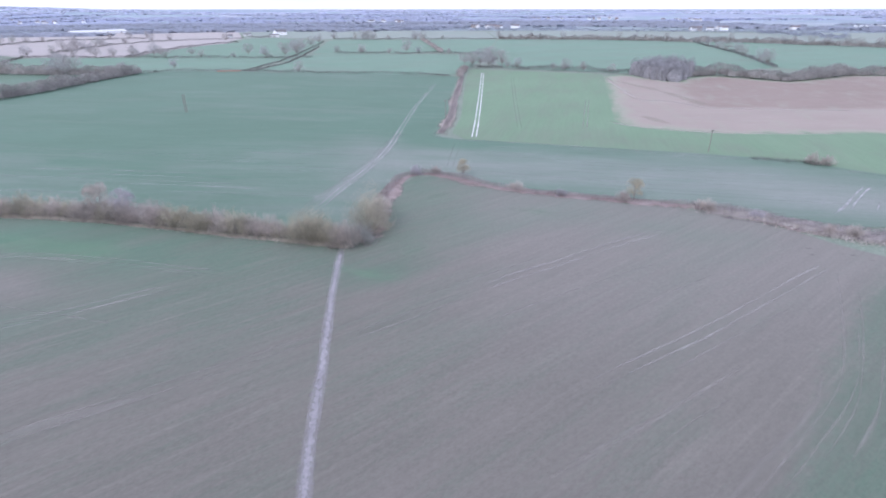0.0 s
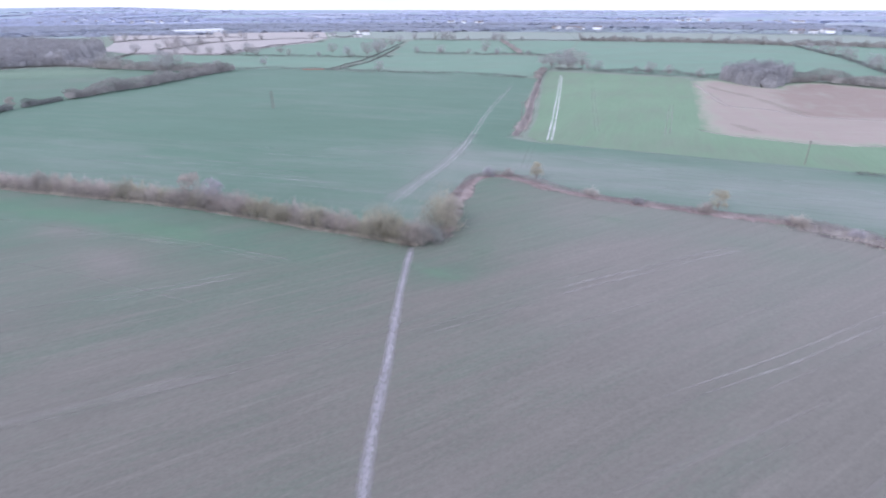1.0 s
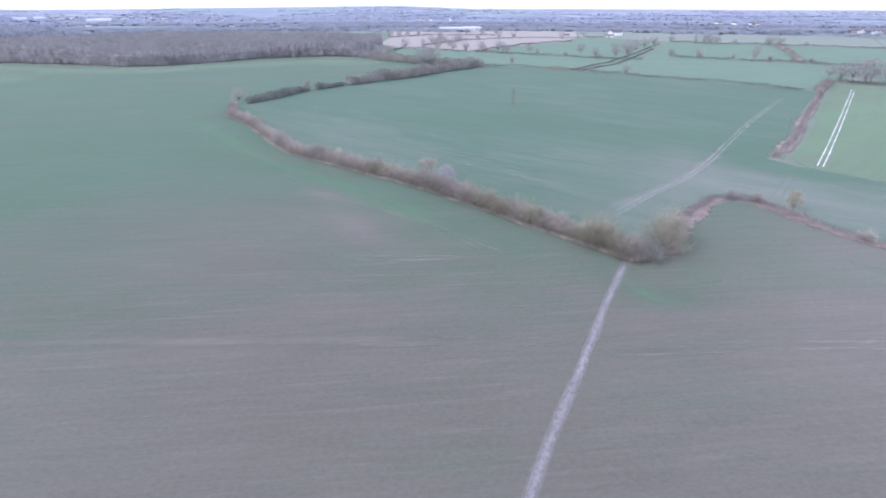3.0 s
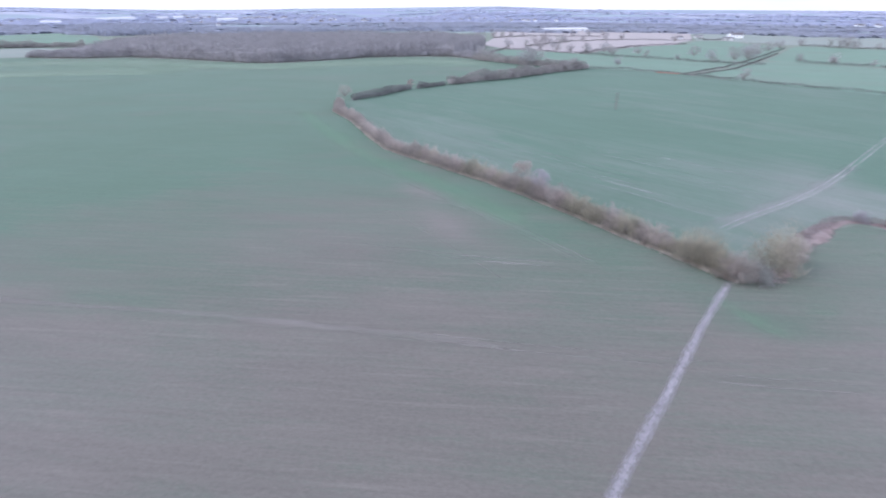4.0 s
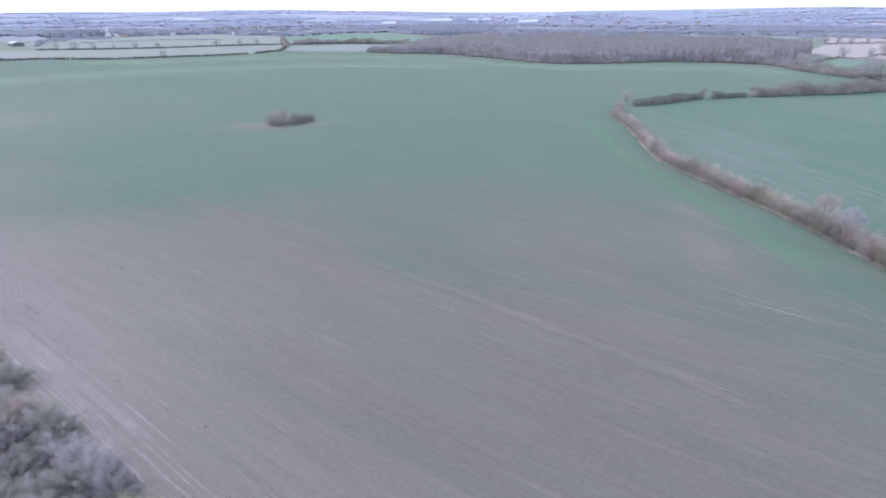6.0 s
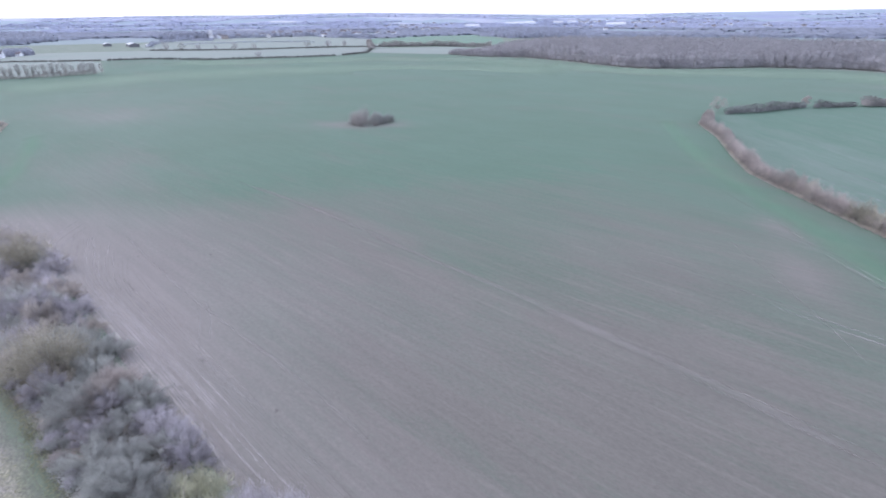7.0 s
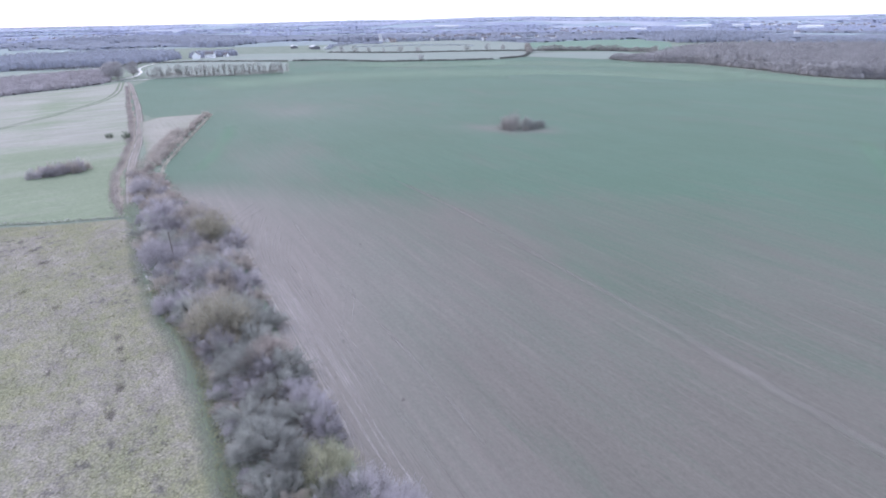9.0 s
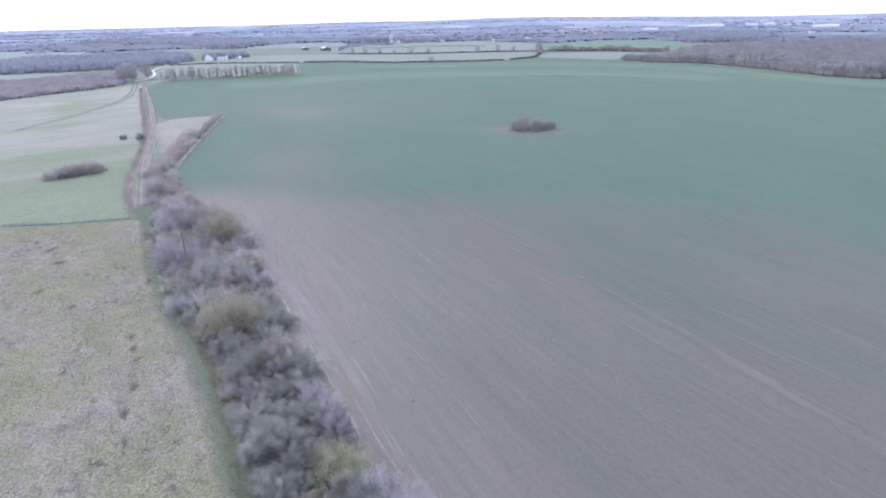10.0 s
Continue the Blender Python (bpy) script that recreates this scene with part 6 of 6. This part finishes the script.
# trees strung along the far hedges
for line, gap, sc0 in [([(95, 936), (204, 901), (276, 873), (364, 825), (424, 820), (478, 752), (537, 684), (640, 640)], 17, 0.75), ([(-440, 588), (-368, 588), (-270, 591)], 24, 0.75), ([(-443, 640), (-482, 830), (-451, 941)], 30, 0.8),
                       ([(-639, 819), (-635, 936), (-526, 1014)], 26, 0.85), ([(-941, -300), (-911, -203), (-902, -136), (-915, -82), (-922, -9), (-919, 81)], 26, 0.7), ([(58, 464), (99, 446), (143, 423)], 15, 0.45),
                       ([(-177, 926), (-119, 906), (-39, 928), (44, 935)], 40, 0.7), ([(-123, 647), (-59, 634), (-8, 616), (47, 606)], 34, 0.5), ([(-326, 594), (-230, 592), (-150, 588)], 30, 0.6), ([(322, 618), (364, 823)], 30, 0.7)]:
    for (x, y), _ in zip(*along(line, gap)):
        if rnd.random() < 0.82:
            plant("field_tree", rnd.choice(TALL), rnd.choice([T_PALE, T_PALE, T_WOOD, T_GREY]), x + rnd.uniform(-5, 5), y + rnd.uniform(-4, 4), sc0 * rnd.uniform(1.0, 1.75), rnd.uniform(0, 360), "bare tree standing in a far hedge", "tree", "far hedgerow trees", 0.1)

# trees of the far country, many and uncountable
def far_trees():
    """Hedgerow lines and small woods out to the hills, most of them lying across the view."""
    rng = np.random.default_rng(77)
    spots = []
    for _ in range(300):
        r = 1330 * (4600 / 1330) ** rng.uniform(0, 1)
        az = radians(rng.uniform(-54, 150))
        c = np.array([-r * math.sin(az), r * math.cos(az)])
        w = az + rng.normal(0, 0.22) + (0.9 if rng.uniform() < 0.15 else 0.0)
        long_ = rng.uniform(110, 520) * (r / 2500) ** 0.7
        deep = rng.choice([4, 4, 6, 10, 45])
        n = int(2 * long_ / 13 * (1 + deep / 22))
        s = rng.uniform(-1, 1, n) * long_
        q = c + np.stack([np.cos(w) * s, np.sin(w) * s], 1) + rng.normal(0, 1, (n, 2)) * deep
        spots.append(q)
    spots = np.concatenate(spots)
    rr = np.hypot(*spots.T)
    ok = (rr > 1320) & (rr < 4150)
    for poly in ([(-921, 84), (-1047, 45), (-1300, 54), (-1480, 340), (-1190, 335)], [(-945, -300), (-921, 81), (-1300, 50), (-1500, -100), (-1390, -290)],
                 [(-1120, -380), (-1390, -310), (-1480, -560), (-1360, -620), (-1150, -600)], [(100, 1250), (287, 1273), (523, 1128), (831, 1066), (900, 1250), (100, 1420)], [(-700, 1180), (-1000, 1180), (-1000, 1420), (-620, 1420)]):
        ok &= ~inside(poly, *spots.T)
    spots, rr = spots[ok], rr[ok]
    # three colour steps, each with more haze mixed in
    for lo, hi, mat in ((0, 2100, T_HAZED), (2100, 3300, T_HAZED2), (3300, 9e9, T_HAZED3)):
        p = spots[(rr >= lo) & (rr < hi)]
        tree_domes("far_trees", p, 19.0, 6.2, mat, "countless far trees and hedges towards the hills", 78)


far_trees()


# ---------------------------------------------------------------- poles
def utility_pole(x, y, tall, double=False, label="weathered wooden utility pole with a crossarm"):
    root = thing("utility_pole", pose(x, y, float(height(x, y)), 0, 0, 20), label, "pole", "utility poles")
    for s in ((-0.4, 0.4) if double else (0,)):
        part("post", rod(bmesh.new(), (s, 0, -0.2), (s, 0, tall), 0.17, 0.12, 8), M_POLE, root)
    w = 0.9 if double else 0.8
    part("crossarm", box(bmesh.new(), -w, -0.08, tall - 0.35, w, 0.08, tall - 0.17, 0.01), M_POLE, root)
    for s in (-0.85 * w, 0.0, 0.85 * w):
        part("insulator", rod(bmesh.new(), (s, 0, tall - 0.17), (s, 0, tall + 0.15), 0.07, 0.04, 8), M_STEEL, root, "grey insulator")
    if double:
        part("brace", rod(bmesh.new(), (-0.4, 0, tall * 0.55), (0.4, 0, tall * 0.72), 0.06, 0.06, 6), M_POLE, root)


utility_pole(91.5, 179.5, 7.6)
utility_pole(-123, 259, 8.2, True, "pair of weathered wooden poles with a crossarm in the wheat")
utility_pole(1.5, 249, 7.6)
utility_pole(-97, -69.5, 7.0)
LINE_POLES = [(-655, 196), (-586, 226), (-514, 256), (-472, 318), (-462, 392)]
for x, y in LINE_POLES[1:]:
    utility_pole(x, y, 9.6)


def overhead_line(posts, tall):
    """Three slack wires strung from crossarm to crossarm."""
    x0, y0 = posts[0]
    root = thing("overhead_line", pose(x0, y0, 0), "slack overhead wires strung along the wood, glint in their pale colour", "power line")
    for k in (-0.7, 0.0, 0.7):
        bm = bmesh.new()
        for (ax, ay), (bx, by) in zip(posts, posts[1:]):
            nx, ny = -(by - ay), bx - ax
            nn = math.hypot(nx, ny)
            run = []
            for j in range(9):
                u = j / 8
                x, y = ax + (bx - ax) * u + nx / nn * k, ay + (by - ay) * u + ny / nn * k
                z = (1 - u) * float(height(ax, ay)) + u * float(height(bx, by)) + tall - 1.2 * 4 * u * (1 - u)
                run.append((x - x0, y - y0, z))
            for p, q in zip(run, run[1:]):
                rod(bm, p, q, 0.018, 0.018, 4)
        part("wire", bm, M_WIRE, root)


overhead_line(LINE_POLES, 9.7)


def fence_post(x, y, tall):
    root = thing("fence_post", pose(x, y, float(height(x, y)), 3, -4, 15), "pale weathered wooden post on the ditch bank", "post")
    part("shaft", box(bmesh.new(), -0.09, -0.09, -0.2, 0.09, 0.09, tall, 0.015), M_POST, root)
    part("cap", rod(bmesh.new(), (0, 0, tall), (0, 0, tall + 0.07), 0.10, 0.03, 8), M_POST, root)


fence_post(86.9, 104.6, 1.5)


# ---------------------------------------------------------------- buildings
def gable(bm, w, d, z0, z1, ridge, over=0.3):
    """A pitched roof with thickness over a plan w by d, ridge along x."""
    x, y, t = w / 2 + over, d / 2 + over, 0.25
    pts = [(-x, -y, z0), (x, -y, z0), (x, 0, ridge), (-x, 0, ridge), (-x, y, z0), (x, y, z0)]
    lo = [bm.verts.new((a, b, c)) for a, b, c in pts]
    hi = [bm.verts.new((a, b, c + t)) for a, b, c in pts]
    for quad in ((0, 1, 2, 3), (3, 2, 5, 4)):
        bm.faces.new([hi[i] for i in quad])
        bm.faces.new([lo[i] for i in quad[::-1]])
    for a, b in ((0, 1), (1, 2), (2, 5), (5, 4), (4, 3), (3, 0)):
        bm.faces.new((lo[a], lo[b], hi[b], hi[a]))
    return bm


def house_walls(w, d, z1, ridge):
    bm = bmesh.new()
    v = [bm.verts.new(p) for p in ((-w / 2, -d / 2, -0.3), (w / 2, -d / 2, -0.3), (w / 2, d / 2, -0.3), (-w / 2, d / 2, -0.3), (-w / 2, -d / 2, z1), (w / 2, -d / 2, z1), (w / 2, d / 2, z1), (-w / 2, d / 2, z1), (-w / 2, 0, ridge), (w / 2, 0, ridge))]
    for f in ((0, 1, 5, 4), (2, 3, 7, 6), (1, 2, 6, 9, 5), (3, 0, 4, 8, 7), (4, 5, 9, 8), (6, 7, 8, 9)):
        bm.faces.new([v[i] for i in f])
    return bm


def house(x, y, turn, w, d, wall, roof, label, storeys=2, name="house", chimney=True, windows=True):
    z1 = 2.7 * storeys
    ridge = z1 + d * 0.42
    root = thing(name, pose(x, y, float(height(x, y)), 0, 0, turn), label, "house" if name == "house" else name.replace("_", " "))
    part("wall", house_walls(w, d, z1, ridge), wall, root)
    part("roof", gable(bmesh.new(), w, d, z1, z1, ridge + 0.02), roof, root)
    if chimney:
        part("chimney", box(bmesh.new(), w * 0.32, -0.45, ridge - 0.6, w * 0.32 + 0.8, 0.45, ridge + 1.3, 0.03), M_BRICK, root, "brick chimney")
    if windows:
        for s in range(storeys):
            for i in range(3):
                for side in (-1, 1):
                    cx = (i - 1) * w * 0.3
                    wd = part("window", box(bmesh.new(), cx - 0.6, side * d / 2 - 0.06, 2.7 * s + 0.9, cx + 0.6, side * d / 2 + 0.06, 2.7 * s + 2.1, 0.01), M_WHITE, root)
                    part("pane", box(bmesh.new(), cx - 0.5, side * (d / 2 + 0.07) - 0.02, 2.7 * s + 1.0, cx + 0.5, side * (d / 2 + 0.07) + 0.02, 2.7 * s + 2.0), M_PANE, wd)
    return root


def shed(x, y, turn, w, d, tall, wall, roof, label, name="barn"):
    root = thing(name, pose(x, y, float(height(x, y)), 0, 0, turn), label, name.replace("_", " "))
    part("wall", house_walls(w, d, tall, tall + d * 0.16), wall, root)
    part("roof", gable(bmesh.new(), w, d, tall, tall, tall + d * 0.16 + 0.02, 0.4), roof, root)
    part("door", box(bmesh.new(), -2.0, -d / 2 - 0.08, -0.1, 2.0, -d / 2 - 0.01, min(tall - 0.3, 4.0), 0.02), M_STEEL, root, "grey sliding door")
    return root


house(-788, -452, 25, 17, 10, M_WHITE, M_ROOF, "white rendered farmhouse among dark trees")
house(-800, -437, 100, 13, 9, M_WHITE, M_ROOF, "white rendered gabled wing of the farmhouse")
house(-838, -432, 70, 9, 6, M_WHITE, M_TILE, "white cottage beside the farmhouse", 1)
house(-313, 1121, 10, 16, 9, M_WHITE, M_ROOF, "large white house beyond the fields")
house(-328, 1124, 95, 11, 8, M_WHITE, M_ROOF, "white house wing beyond the fields")
house(-383, 1031, 30, 8, 6, M_WHITE, M_ROOF, "low white farm building beyond fields", 1)
shed(-372, 1090, 15, 14, 8, 3.2, M_CREAM, M_ROOF, "low cream farm shed with a dark roof")
shed(-300, 1020, 15, 16, 9, 4.0, M_CREAM, M_ROOF, "low farm shed with a dark roof")
for i, (x, y) in enumerate([(-776, 1214), (-763, 1242), (-749, 1270), (-735, 1298)]):
    shed(x, y, 63, 30, 24, 4.0, M_WHITE, M_SHEET, "long white glazed greenhouse beyond the fields", "greenhouse")
shed(-1100, -420, 25, 24, 12, 3.4, M_DARKWALL, M_SHEET, "barn with a pale sheet roof")
shed(-1072, -368, 30, 32, 15, 4.0, M_DARKWALL, M_SHEET, "large barn with a pale sheet roof")
shed(-1056, -338, 30, 10, 7, 3.4, M_WHITE, M_SHEET, "small white farm building by barns")
for x, y, w in [(-2225, 1111, 80), (-2290, 1160, 50), (-2486, 740, 55), (-2530, 800, 60), (-2588, 862, 50), (-2596, 1002, 45), (-2620, 1080, 40), (-2179, 492, 55), (-2912, -319, 70), (-2880, -258, 60)]:
    shed(x, y, math.degrees(math.atan2(y, x)) + 90, w, 26, 8, M_WHITE, M_SHEET, "far white warehouse near the town", "warehouse")
for i in range(6):
    shed(1022 + 11.5 * i, 1415 - 3.5 * i, 58, 26, 7, 3.0, M_WHITE, M_SHEET, "far low white poultry shed", "poultry_shed")


def church(x, y):
    root = thing("church", pose(x, y, float(height(x, y)), 0, 0, 15), "pale stone church with a square tower", "church")
    bm = box(bmesh.new(), -4, -4, -0.5, 4, 4, 19, 0.05)
    tower = part("tower", bm, M_STONE, root)
    for sx in (-3.6, 0, 3.6):
        for sy in (-3.6, 3.6):
            part("battlement", box(bmesh.new(), sx - 0.7, sy - 0.5, 18.9, sx + 0.7, sy + 0.5, 20.2, 0.03), M_STONE, tower)
    for s in (-1, 1):
        part("belfry_opening", box(bmesh.new(), -0.8, s * 4.03 - 0.04, 13, 0.8, s * 4.03 + 0.04, 16), M_PANE, tower)
    nave = part("nave", house_walls(22, 10, 7, 11), M_STONE, root)
    nave.location = (15, 0, 0)
    roof = part("roof", gable(bmesh.new(), 22, 10, 7, 7, 11.02), M_ROOF, root)
    roof.location = (15, 0, 0)


church(-1380, -303)

# villages of the far country
hr = random.Random(9)
VILLAGES = [(-205, 2115, 70, 12), (870, 2100, 70, 8), (110, 1440, 40, 4), (180, 1460, 25, 3), (445, 2410, 60, 5), (533, 1203, 14, 2), (785, 1285, 12, 2), (650, 2370, 60, 5), (-1385, 2020, 60, 5), (-1630, -150, 40, 8), (-1690, -85, 40, 7), (-1780, 0, 50, 7), (-2100, 255, 60, 6), (-1955, 295, 40, 6), (-2700, 1250, 160, 16), (-2480, 1360, 150, 14), (-1690, -1560, 90, 12), (-2390, 1400, 60, 6), (-2440, 1790, 90, 6), (-1420, -250, 60, 7), (-1500, -120, 90, 8), (-1560, 60, 80, 6), (-1950, -1500, 160, 10), (-1750, -1250, 120, 8), (-2000, 1500, 260, 16), (-1500, 1900, 240, 12), (-2500, 300, 200, 12), (-1900, 900, 160, 8), (560, 1190, 60, 4), (80, 1480, 70, 4)]
for cx, cy, spread, n in VILLAGES:
    for _ in range(n):
        x, y = cx + hr.uniform(-1, 1) * spread, cy + hr.uniform(-1, 1) * spread
        wall = hr.choice([M_WHITE, M_WHITE, M_CREAM, M_BRICK])
        house(x, y, hr.uniform(0, 180), hr.uniform(9, 15), hr.uniform(7, 9), wall, hr.choice([M_ROOF, M_TILE]), {M_WHITE.name: "far white village house", M_CREAM.name: "far cream village house", M_BRICK.name: "far brick village house"}[wall.name], 2, chimney=False, windows=False)

# orange barrier along the cross hedge
root = thing("orange_barrier", pose(-171, 445.5, float(height(-171, 445.5)), 0, 0, 8), "orange plastic barrier mesh along the far hedge", "barrier")
part("mesh_panel", box(bmesh.new(), -9, -0.04, 0.3, 9, 0.04, 1.1), M_ORANGE, root)
for i in range(7):
    part("post", rod(bmesh.new(), (-9 + 3 * i, 0, -0.1), (-9 + 3 * i, 0, 1.6), 0.05, 0.05, 6), M_POLE, root)
